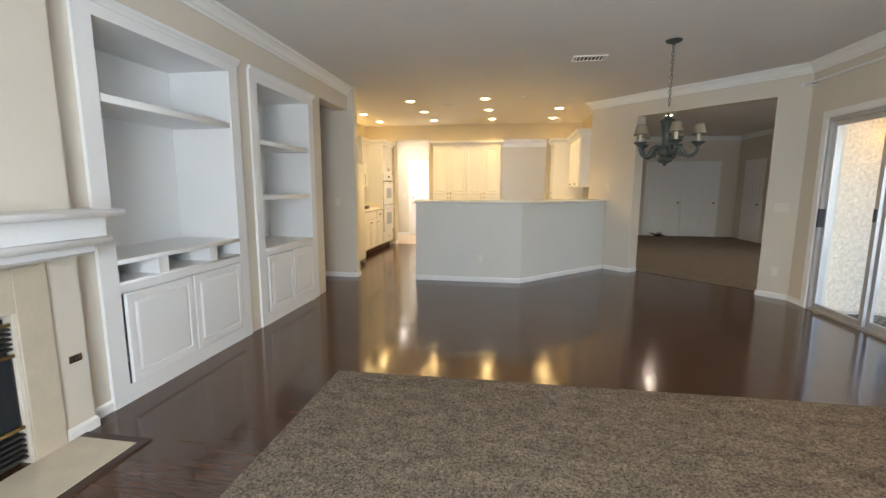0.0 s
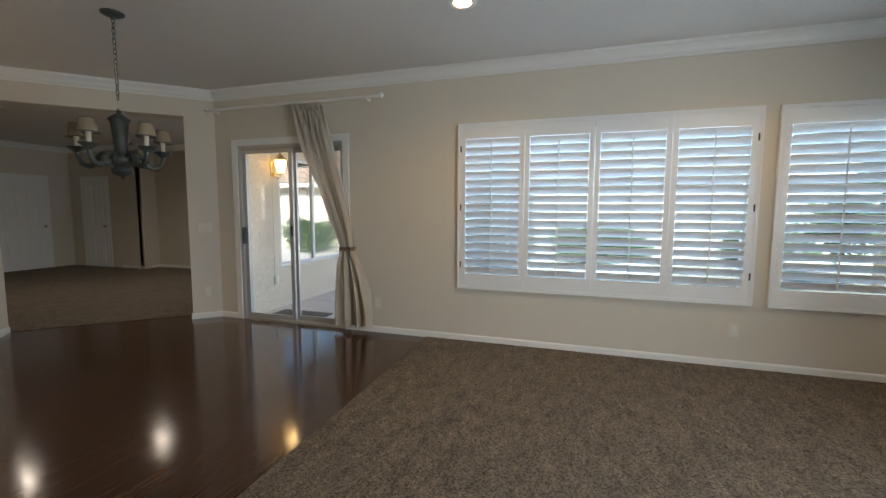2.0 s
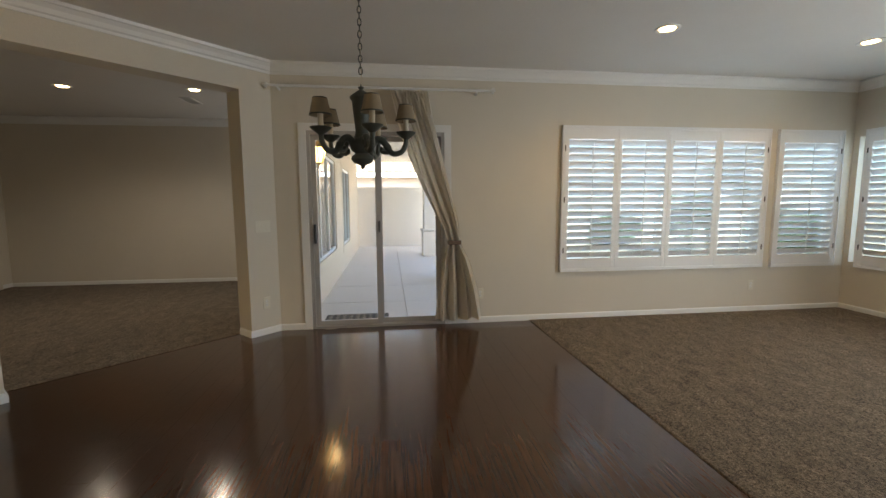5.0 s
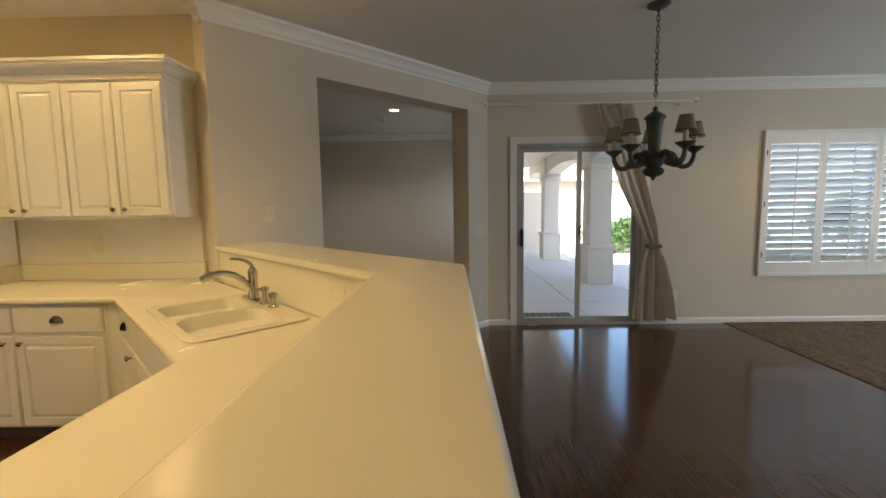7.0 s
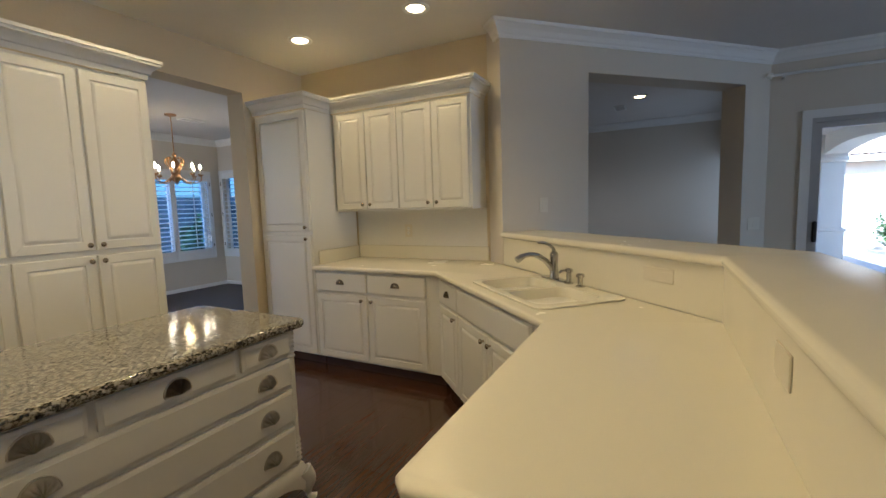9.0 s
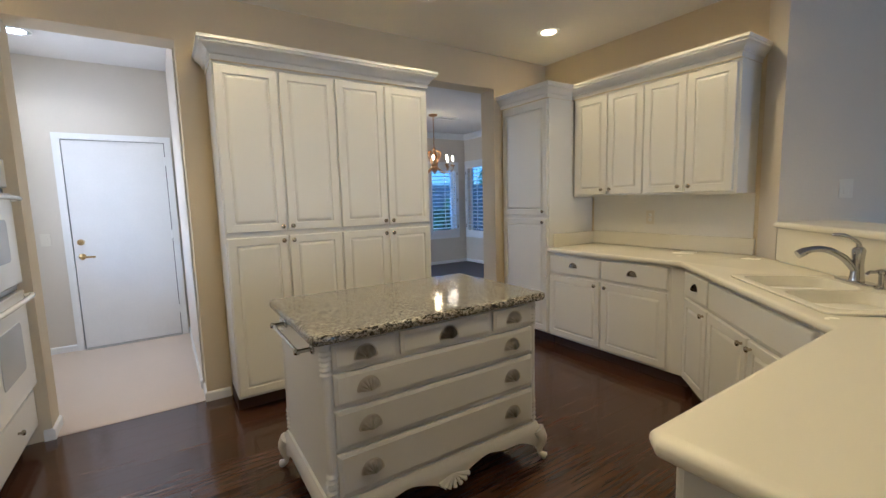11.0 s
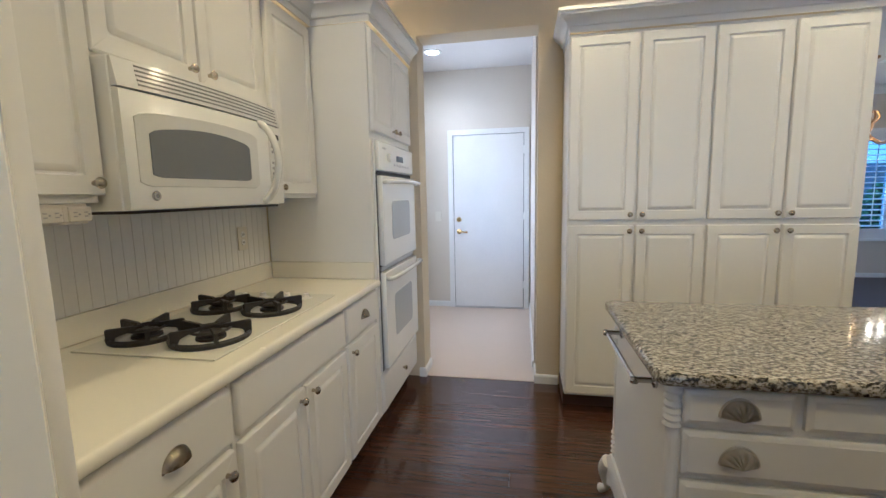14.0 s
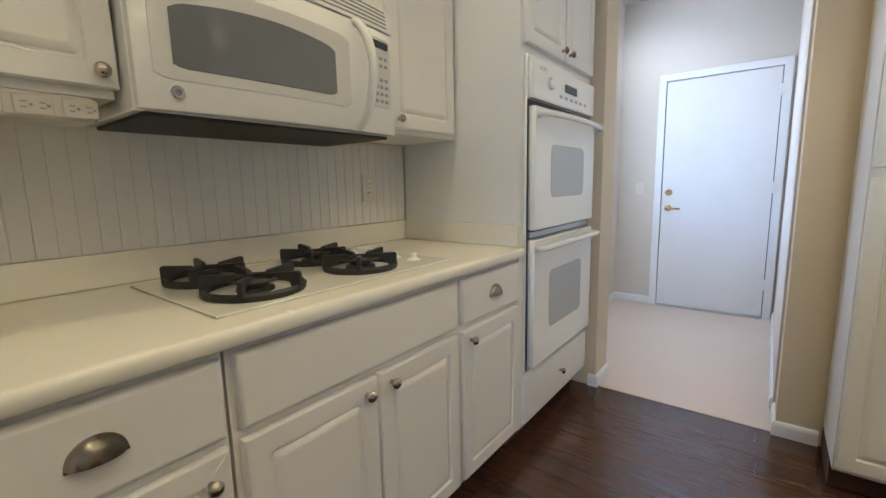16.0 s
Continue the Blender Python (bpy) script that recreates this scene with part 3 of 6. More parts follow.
Um = lambda y0: rot(90, loc=(-2.22, y0, 0))
UL = "white routed wall cabinet beside the microwave"
cabinet("wall_cabinet", UL, Um(7.60), 0.518, 0.30, 1.36, 2.24, [("door", 0.005, 0.528, 1.375, 2.225, [(0.492, 1.41)])])
cabinet("wall_cabinet", "short white wall cabinet with two doors above the microwave", Um(8.12), 0.78, 0.30, 1.741, 2.24, [("door", 0.005, 0.39, 1.75, 2.225, [(0.345, 1.795)]), ("door", 0.39, 0.775, 1.75, 2.225, [(0.435, 1.795)])])
cabinet("wall_cabinet", UL, Um(8.90), 0.44, 0.30, 1.36, 2.24, [("door", 0.03, 0.425, 1.375, 2.225, [(0.07, 1.41)])])
cabinet("wall_cabinet", "deep white wall cabinet above the refrigerator", rot(90, loc=(-1.95, 6.60, 0)), 0.99, 0.57, 1.86, 2.24, [("door", 0.01, 0.475, 1.875, 2.225, []), ("door", 0.48, 0.945, 1.875, 2.225, [])])
cabinet("oven_tower", "tall white oven cabinet with doors above and a drawer below", rot(90, loc=(-1.90, 9.34, 0)), 0.79, 0.62, 0.10, 2.24, [("door", 0.02, 0.395, 1.70, 2.225, [(0.355, 1.74)]), ("door", 0.40, 0.775, 1.70, 2.225, [(0.44, 1.74)]), ("panel", 0.02, 0.775, 0.12, 0.345, [(0.40, 0.24, "knob")])], 1)
cab_crown([(-2.20, 7.60), (-2.20, 9.34), (-1.88, 9.34), (-1.88, 10.14)], 2.242)
cab_crown([(-1.93, 6.60), (-1.93, 7.595)], 2.242)

# pantry on the north wall
items = []
for i, (a, b) in enumerate(zip((0.0, 0.38, 0.755, 1.13), (0.375, 0.75, 1.125, 1.50))):
    kx = b - 0.03 if i % 2 == 0 else a + 0.03
    items += [("door", a + 0.002, b, 0.115, 1.165, [(kx, 1.13)]), ("door", a + 0.002, b, 1.19, 2.225, [(kx, 1.225)])]
cabinet("pantry_cabinet", "tall white pantry cabinet with eight routed doors", rot(0, loc=(-0.85, 9.79, 0)), 1.504, 0.355, 0.10, 2.24, items, 1)
cab_crown([(-0.85, 10.14), (-0.85, 9.77), (0.654, 9.77), (0.654, 10.14)], 2.242)

# east run
Em = lambda y0, x=1.76: rot(-90, loc=(x, y0, 0))
EL = "white routed base cabinet with drawer in the sink corner run"
cabinet("base_cabinet", EL, Em(9.505), 0.55, 0.61, 0.10, 0.868, [("drawer", 0.005, 0.545, 0.69, 0.855, [(0.275, 0.775)]), ("door", 0.005, 0.545, 0.115, 0.675, [(0.50, 0.635)])], 1)
cabinet("base_cabinet", EL, Em(8.955), 0.57, 0.61, 0.10, 0.868, [("drawer", 0.005, 0.55, 0.69, 0.855, [(0.275, 0.775)]), ("door", 0.005, 0.55, 0.115, 0.675, [(0.05, 0.635)])], 1)
cabinet("base_cabinet", "plain white corner filler of the base cabinets", Em(8.385), 0.085, 0.40, 0.10, 0.868, [], 1)
Dm = rot(-135, loc=(1.76, 8.298, 0))
cabinet("sink_base_cabinet", "white diagonal sink base cabinet with a drawer and three doors", Dm, 1.545, 0.42, 0.10, 0.868, [
    ("drawer", 0.05, 0.43, 0.69, 0.855, [(0.24, 0.775)]), ("door", 0.05, 0.43, 0.115, 0.675, [(0.385, 0.635)]),
    ("panel", 0.44, 1.38, 0.69, 0.855, []), ("door", 0.44, 0.907, 0.115, 0.675, [(0.865, 0.635)]), ("door", 0.913, 1.38, 0.115, 0.675, [(0.955, 0.635)])], 1)
cabinet("base_cabinet", "white peninsula base cabinet backing onto the half wall", rot(180, loc=(0.60, 7.205, 0)), 0.98, 0.60, 0.10, 0.868, [
    ("drawer", 0.03, 0.49, 0.69, 0.855, [(0.26, 0.775)]), ("door", 0.03, 0.49, 0.115, 0.675, [(0.45, 0.635)]),
    ("drawer", 0.495, 0.97, 0.69, 0.855, [(0.73, 0.775)]), ("door", 0.495, 0.97, 0.115, 0.675, [(0.54, 0.635)])], 1)
its = []
ed = [0.03, 0.36, 0.69, 1.02, 1.345]
for i in range(4):
    its.append(("door", ed[i] + 0.002, ed[i + 1] - 0.002, 1.375, 2.225, [(ed[i + 1] - 0.04 if i % 2 == 0 else ed[i] + 0.04, 1.42)]))
cabinet("wall_cabinet", "white wall cabinet with four routed doors over the sink counter", Em(9.505, 2.08), 1.36, 0.29, 1.36, 2.24, its)
cabinet("tall_cabinet", "tall white cabinet with two stacked routed doors", Em(10.14, 1.76), 0.62, 0.61, 0.10, 2.24, [("door", 0.02, 0.61, 0.115, 1.175, [(0.57, 1.14)]), ("door", 0.02, 0.61, 1.20, 2.225, [(0.57, 1.24)])], 1)
cab_crown([(1.74, 10.14), (1.74, 9.52), (2.06, 9.52), (2.06, 8.145), (2.37, 8.145)], 2.242)

# counters
SU = rot(-135, loc=(1.278, 7.422, 0))


def diag(pts):
    return [(SU @ Vector((x, y, 0))).to_2d().to_tuple() for x, y in pts]


hole = diag([(x - 0.375, y - 0.225) for x, y in rrect(0.75, 0.39, 0.05)])
ct = thing("sink_countertop", "cream solid-surface countertop with rounded nose round the sink corner", "countertop")
part("slab", slab(bmesh.new(), [(-0.42, 6.605), (0.885, 6.605), (2.215, 7.955), (2.37, 8.11), (2.37, 9.505), (1.715, 9.505), (1.715, 8.308), (0.668, 7.261), (-0.40, 7.261), (-0.43, 7.231)], 0.87, 0.912, 0.017, [hole]), TOPM, ct)
part("backsplash", B(2.358, 8.13, 0.9125, 2.379, 9.504, 1.03, b=0.003), TOPM, ct)
part("end_splash", B(1.80, 9.49, 0.9125, 2.357, 9.506, 1.03, b=0.003), TOPM, ct)
sp = bmesh.new()
slab(sp, [(-0.42, 6.601), (0.90, 6.601), (2.222, 7.928), (2.208, 7.945), (0.892, 6.622), (-0.42, 6.622)], 0.9125, 1.124)
part("bar_splash", sp, TOPM, ct)
wc = thing("hob_countertop", "cream solid-surface countertop with rounded nose beside the hob", "countertop")
part("slab", slab(bmesh.new(), [(-2.52, 7.60), (-1.868, 7.60), (-1.868, 9.335), (-2.52, 9.335)], 0.87, 0.912, 0.017), TOPM, wc)
part("backsplash", B(-2.528, 7.60, 0.9125, -2.508, 9.336, 1.003, b=0.003), TOPM, wc)
part("end_splash", B(-2.507, 9.322, 0.9125, -1.90, 9.338, 1.003, b=0.003), TOPM, wc)

PANEL = mat("backsplash_laminate", (0.74, 0.73, 0.69), 0.3, var=0.03)
wp = thing("sink_wall_panel", "smooth white laminate wall panel between counter and wall cabinets", "wall panel", rot(-90, loc=(2.3785, 9.504, 0)))
part("panel", B(0.0, -0.005, 1.031, 1.36, -0.0005, 1.3585, b=0.001), PANEL, wp)
wp = thing("hob_wall_panel", "white ribbed board panelling behind the hob", "wall panel", rot(90, loc=(-2.5285, 7.60, 0)))
part("backing", B(0.0, -0.0045, 1.004, 1.735, -0.0005, 1.3585), PANEL, wp)
board = smooth(to_mesh("board", B(0.0, -0.0064, 1.0045, 0.0431, -0.0044, 1.358, b=0.0009), PANEL))
for k in range(39):
    part("board", board, parent=wp, m=pose(0.001 + k * 0.0443, 0, 0))

# sink
sk = thing("double_sink", "cream double-bowl composite sink set into the diagonal counter", "sink", SU)
bm = bmesh.new()
rim = [(x - 0.405, y - 0.25) for x, y in rrect(0.81, 0.50, 0.05)]
bowls = [[(x + 0.010, y - 0.215) for x, y in rrect(0.345, 0.365, 0.07)], [(x - 0.355, y - 0.215) for x, y in rrect(0.345, 0.365, 0.07)]]
slab(bm, rim, 0.9125, 0.924, 0.006, bowls)
part("rim", bm, SINKM, sk)
for b_ in bowls:
    bm = bmesh.new()
    loft(bm, [[(x + c * (cx - x), y + c * (cy - y), z) for x, y in b_] for cx, cy in [(sum(p[0] for p in b_) / len(b_), sum(p[1] for p in b_) / len(b_))] for c, z in ((0.0, 0.9235), (0.02, 0.90), (0.08, 0.76), (0.2, 0.735), (0.9, 0.73))], cap=False)
    bm.faces.new([v for v in bm.verts][-len(b_):])
    part("bowl", bm, SINKM, sk)
    cx, cy = sum(p[0] for p in b_) / len(b_), sum(p[1] for p in b_) / len(b_)
    part("drain", lathe(bmesh.new(), [(0.05, 0.731), (0.05, 0.735), (0.035, 0.736), (0.02, 0.733)], 16, (cx, cy, 0)), CHROME, sk, "chrome sink drain")
# the tap
fx = diag([(-0.177, 0.205)])[0]
fa = thing("kitchen_tap", "chrome single-lever kitchen tap with arched spout behind the sink", "tap", rot(-135, loc=(fx[0], fx[1], 0.9245)))
part("base_plate", slab(bmesh.new(), [(x - 0.125, y - 0.03) for x, y in rrect(0.25, 0.06, 0.028)], 0, 0.012, 0.004), CHROME, fa)
part("column", lathe(bmesh.new(), [(0.030, 0.012), (0.027, 0.03), (0.022, 0.09), (0.024, 0.13), (0.026, 0.155), (0.018, 0.17)], 16), CHROME, fa)
part("spout", tube(bmesh.new(), smooth_path([(0, -0.01, 0.06), (0, -0.06, 0.12), (0, -0.13, 0.158), (0, -0.20, 0.158), (0, -0.25, 0.135)]), [0.016] * 12 + [0.015] * 8 + [0.02] * 5, 12), CHROME, fa)
part("lever", tube(bmesh.new(), smooth_path([(0, 0, 0.165), (0, -0.01, 0.195), (0, -0.06, 0.225), (0, -0.11, 0.23)], 4), [0.012, 0.012, 0.011, 0.01, 0.009, 0.009, 0.008, 0.008, 0.009, 0.009, 0.008, 0.007, 0.006], 10), CHROME, fa)
for nm, dx, hgt in (("soap_dispenser", -0.03, 0.065), ("sprayer_holder", 0.075, 0.05)):
    sx = diag([(dx, 0.207)])[0]
    s = thing(nm, "small chrome fitting on the sink rim beside the tap", "tap fitting", rot(-135, loc=(sx[0], sx[1], 0.9245)))
    part("base", lathe(bmesh.new(), [(0.026, 0), (0.026, 0.006), (0.014, 0.012), (0.014, hgt), (0.022, hgt + 0.004), (0.022, hgt + 0.018), (0.012, hgt + 0.024)], 14), CHROME, s)
    if hgt > 0.06:
        part("nozzle", tube(bmesh.new(), [(0, 0, hgt + 0.01), (0.0, -0.05, hgt + 0.012), (0, -0.062, hgt)], 0.007, 8), CHROME, s)

# hob
BOWL = mat("polished_bowl", (0.80, 0.78, 0.72), 0.15, 0.0, var=0.05)
hb = thing("gas_hob", "cream glass gas hob with four cast-iron grates in the counter", "hob")
part("glass_plate", slab(bmesh.new(), [(-2.44, 8.16), (-1.95, 8.16), (-1.95, 8.94), (-2.44, 8.94)], 0.9125, 0.919, 0.003), mat("cream_glass", (0.74, 0.73, 0.64), 0.12, var=0.01), hb)
for x, y, r in ((-2.32, 8.31, 0.108), (-2.09, 8.32, 0.118), (-2.32, 8.66, 0.108), (-2.09, 8.66, 0.112)):
    bm = bmesh.new()
    ring = [(r * math.cos(a), r * math.sin(a), 0.93) for a in np.linspace(0, 2 * math.pi, 29)[:-1]]
    rr = [[(c * p[0], c * p[1], z) for p in ring] for c, z in ((1.0, 0.919), (1.03, 0.932), (0.97, 0.938), (0.90, 0.932), (0.92, 0.919), (1.0, 0.919))]
    loft(bm, rr, cap=False)
    for k in range(5):
        a = 2 * math.pi * k / 5 + 0.5
        u = Vector((math.cos(a), math.sin(a), 0))
        s = Vector((-u.y, u.x, 0)) * 0.0055
        prof = [(1.02, 0.925), (1.03, 0.966), (0.98, 0.970), (0.34, 0.964), (0.30, 0.957), (0.60, 0.951), (0.80, 0.943), (0.86, 0.925)]
        loft(bm, [[tuple(u * (r * q) + sg * s + Vector((0, 0, z))) for q, z in prof] for sg in (-1, 1)])
    inner = [[(c * r * math.cos(a), c * r * math.sin(a), z) for a in np.linspace(0, 2 * math.pi, 25)[:-1]] for c, z in ((0.50, 0.946), (0.55, 0.950), (0.50, 0.955), (0.46, 0.950), (0.50, 0.946))]
    loft(bm, inner, cap=False)
    g = part("grate", bm, BLACK, hb, "black cast-iron grate", m=pose(x, y, 0), soft=False)
    part("drip_bowl", lathe(bmesh.new(), [(r * 0.88, 0.9192), (r * 0.84, 0.9225), (r * 0.60, 0.9215), (0.05, 0.9205)], 24), BOWL, g, "polished pale drip bowl")
    part("burner", lathe(bmesh.new(), [(0.045, 0.9195), (0.045, 0.928), (0.03, 0.932), (0.034, 0.936), (0.034, 0.943), (0.02, 0.947)], 20), BLACK, g, "black burner cap")
for x, y in ((-2.34, 8.84), (-2.26, 8.86), (-2.14, 8.86), (-2.05, 8.86)):
    part("control_knob", lathe(bmesh.new(), [(0.027, 0.919), (0.025, 0.922), (0.016, 0.925), (0.012, 0.932), (0.013, 0.940), (0.009, 0.943)], 16, (x, y, 0)), APPL, hb, "white control knob")

# microwave
mw = thing("microwave", "white over-the-range microwave with grey door window, fixed under the cabinets", "microwave", rot(90, loc=(-2.16, 8.13, 0)))
W_ = 0.757
part("case", B(0, 0.0, 1.335, W_, 0.36, 1.738, b=0.004), APPL, mw)
bm = bmesh.new()
rings = []
for i in range(13):
    s = i / 12
    bow = -0.028 * (1 - (2 * s - 1) ** 2) - 0.022
    x = 0.003 + s * (W_ - 0.006)
    rings.append([(x, 0, 1.338), (x, bow + 0.004, 1.338), (x, bow, 1.344), (x, bow, 1.652), (x, bow + 0.003, 1.656), (x, 0, 1.656)])
loft(bm, rings)
dr = part("door", bm, APPL, mw)
bowf = lambda x: -0.028 * (1 - (2 * x / W_ - 1) ** 2) - 0.022


def on_bow(x0, x1, z0, z1, dy, arch=0.0, r=0.02, n=10):
    bm = bmesh.new()
    rows = []
    for i in range(n + 1):
        s = i / n
        x = x0 + s * (x1 - x0)
        e = min(1.0, (min(s, 1 - s) * n / 2) ** 0.5)
        cut = r * (1 - e)
        zt, zb = z1 + arch * (1 - (2 * s - 1) ** 2) - cut, z0 + cut
        y = bowf(x)
        rows.append([(x, y + 0.001, zb), (x, y - dy, zb + 0.002), (x, y - dy, zt - 0.002), (x, y + 0.001, zt)])
    loft(bm, rows)
    return bm


part("window_surround", on_bow(0.035, 0.548, 1.400, 1.600, 0.0025, 0.012, 0.012, 30), mat("microwave_surround", (0.66, 0.66, 0.62), 0.25), dr, "pale grey window surround")
part("window", on_bow(0.072, 0.492, 1.425, 1.556, 0.0045, 0.022, 0.008, 30), GREYGL, dr, "grey mesh microwave window")
hb = bowf(0.578)
hp = smooth_path([(0.578, hb + 0.004, 1.652), (0.578, hb - 0.014, 1.645), (0.578, hb - 0.047, 1.605), (0.578, hb - 0.070, 1.54), (0.578, hb - 0.070, 1.48), (0.578, hb - 0.049, 1.405), (0.578, hb - 0.016, 1.362), (0.578, hb + 0.004, 1.352)], 6)
part("handle", tube(bmesh.new(), hp, 0.0135, 12), APPL, dr, "curved white handle")
part("control_panel", on_bow(0.640, 0.735, 1.42, 1.635, 0.0025, 0.0, 0.006), mat("control_panel_grey", (0.60, 0.60, 0.57), 0.35), dr, "pale control panel")
part("display", on_bow(0.650, 0.725, 1.600, 1.626, 0.004, 0, 0.002), SCREEN, dr, "dark display")
bm = bmesh.new()
for r_ in range(7):
    for c_ in range(3):
        if r_ == 4:
            continue
        x = 0.656 + c_ * 0.024
        y = bowf(x + 0.007) - 0.0035
        box(bm, x, y, 1.435 + r_ * 0.022, x + 0.014, y + 0.002, 1.445 + r_ * 0.022)
part("buttons", bm, INK, dr, "rows of small grey buttons", kind="stuff")
bd = part("badge", lathe(bmesh.new(), [(0.014, 0.0), (0.014, -0.004), (0.010, -0.006)], 20, (0.075, bowf(0.075) - 0.001, 1.375), axis="y"), CHROME, dr, "round chrome badge")
part("badge_ring", lathe(bmesh.new(), [(0.0125, -0.004), (0.0115, -0.0068), (0.007, -0.0068), (0.006, -0.005)], 20, (0.075, bowf(0.075) - 0.001, 1.375), axis="y"), INK, bd, "dark ring")
bm = bmesh.new()
rings = []
for i in range(13):
    s = i / 12
    x = 0.002 + s * (W_ - 0.004)
    y = bowf(x)
    rings.append([(x, 0, 1.661), (x, y, 1.661), (x, y + 0.014, 1.736), (x, 0, 1.736)])
loft(bm, rings)
vt = part("vent_grille", bm, APPL, mw, "slotted white vent grille")
vent_grey = mat("vent_slot_grey", (0.20, 0.20, 0.19), 0.5)
for k in range(5):
    bm = bmesh.new()
    z = 1.672 + k * 0.0125
    rows = []
    for i in range(11):
        x = 0.06 + i / 10 * 0.67
        y = bowf(x) + 0.014 * (z - 1.661) / 0.075
        rows.append([(x, y + 0.002, z), (x, y - 0.0015, z), (x, y - 0.0008, z + 0.0045), (x, y + 0.002, z + 0.0045)])
    loft(bm, rows)
    part("slot", bm, vent_grey, vt, "dark vent slot")
part("underside", B(0.02, 0.0, 1.326, W_ - 0.02, 0.34, 1.3345), SLOT, mw, "dark flat underside")

# wall ovens
ov = thing("double_oven", "white double wall oven with pale windows built into the tower", "oven", rot(90, loc=(-1.90, 9.34, 0)))
part("surround", B(0.035, -0.012, 0.36, 0.755, 0.001, 1.665, b=0.002), APPL, ov)
cp = part("control_panel", B(0.04, -0.035, 1.50, 0.75, -0.012, 1.655, b=0.006), APPL, ov, "white oven control panel")
part("dial", lathe(bmesh.new(), [(0.024, 0.0), (0.024, -0.012), (0.018, -0.018)], 20, (0.20, -0.0355, 1.575), axis="y"), APPL, cp, "white dial")
part("display", B(0.36, -0.0375, 1.565, 0.50, -0.0355, 1.60), SCREEN, cp, "dark clock display")
for k in range(6):
    part("button", B(0.30 + k * 0.06, -0.037, 1.533, 0.33 + k * 0.06, -0.0355, 1.547, b=0.0005), INK, cp, "small grey button")
for k in range(4):
    part("marking", B(0.10 + k * 0.018, -0.0363, 1.615, 0.106 + k * 0.018, -0.0355, 1.628), INK, cp, "tiny grey marking")
# dark strip painted for the shade under the control panel
part("vent_strip", B(0.05, -0.014, 1.477, 0.74, -0.0125, 1.497), SLOT, ov, "dark strip painting the shade in the vent gap")
for z0, z1, up in ((0.975, 1.47, 1), (0.38, 0.935, 0)):
    od = part("oven_door", B(0.045, -0.045, z0, 0.745, -0.013, z1, b=0.006), APPL, ov, "white oven door")
    wz0, wz1 = (z0 + 0.13, z1 - 0.14) if up else (z0 + 0.14, z1 - 0.15)
    bm = bmesh.new()
    loft(bm, [[(x + 0.20 + d, y, z + wz0 + d) for x, z in rrect(0.39 - 2 * d, wz1 - wz0 - 2 * d, 0.03)] for d, y in ((0, -0.0445), (0.002, -0.047), (0.004, -0.047))])
    part("window", bm, PALEGL, od, "pale glass oven window")
    hz = z1 - 0.035
    part("handle", tube(bmesh.new(), smooth_path([(0.065, -0.045, hz), (0.08, -0.085, hz + 0.004), (0.395, -0.098, hz + 0.008), (0.71, -0.085, hz + 0.004), (0.725, -0.045, hz)], 5), 0.013, 10), APPL, od, "long white bar handle")
# flat dark strips paint the shade in the gaps round the oven doors
part("gap", B(0.046, -0.0138, 0.936, 0.744, -0.0123, 0.9415), SLOT, ov, "dark strip painting the shade between oven parts")
part("gap", B(0.046, -0.0138, 0.9655, 0.744, -0.0123, 0.975), SLOT, ov, "dark strip painting the shade between oven parts")
part("gap", B(0.046, -0.0138, 1.4705, 0.744, -0.0123, 1.476), SLOT, ov, "dark strip painting the shade between oven parts")
part("side_gap", B(0.0365, -0.0150, 0.365, 0.0445, -0.0122, 1.495), SLOT, ov, "dark strip painting the shadow in the side gap")
part("side_gap", B(0.7455, -0.0150, 0.365, 0.7535, -0.0122, 1.495), SLOT, ov, "dark strip painting the shadow in the side gap")
part("mid_vent", B(0.05, -0.02, 0.942, 0.74, -0.0125, 0.965), mat("steel_strip", (0.4, 0.4, 0.4), 0.3, 1.0), ov, "steel strip between the ovens")

# outlet strip under the cabinet
ra = thing("outlet_strip", "long beige multi-outlet strip fixed under the wall cabinet", "outlet strip", rot(90, loc=(-2.21, 7.64, 0)))
strip = mat("beige_plastic", (0.54, 0.51, 0.45), 0.4)
part("case", B(0.0, 0.0, 1.308, 0.44, 0.10, 1.357, b=0.006), strip, ra)
for i in range(6):
    so = part("outlet", B(0.035 + i * 0.07, -0.004, 1.313, 0.093 + i * 0.07, 0.0005, 1.351, b=0.003), strip, ra, "beige duplex outlet")
    for j in range(2):
        for k in range(2):
            part("slot", B(0.046 + i * 0.07 + j * 0.027, -0.0052, 1.325 + k * 0.010, 0.055 + i * 0.07 + j * 0.027, -0.0042, 1.328 + k * 0.010), INK, so)
        part("ground_hole", lathe(bmesh.new(), [(0.003, -0.0042), (0.0025, -0.0053)], 8, (0.061 + i * 0.07 + j * 0.025, 0, 1.3315), axis="y"), INK, so)

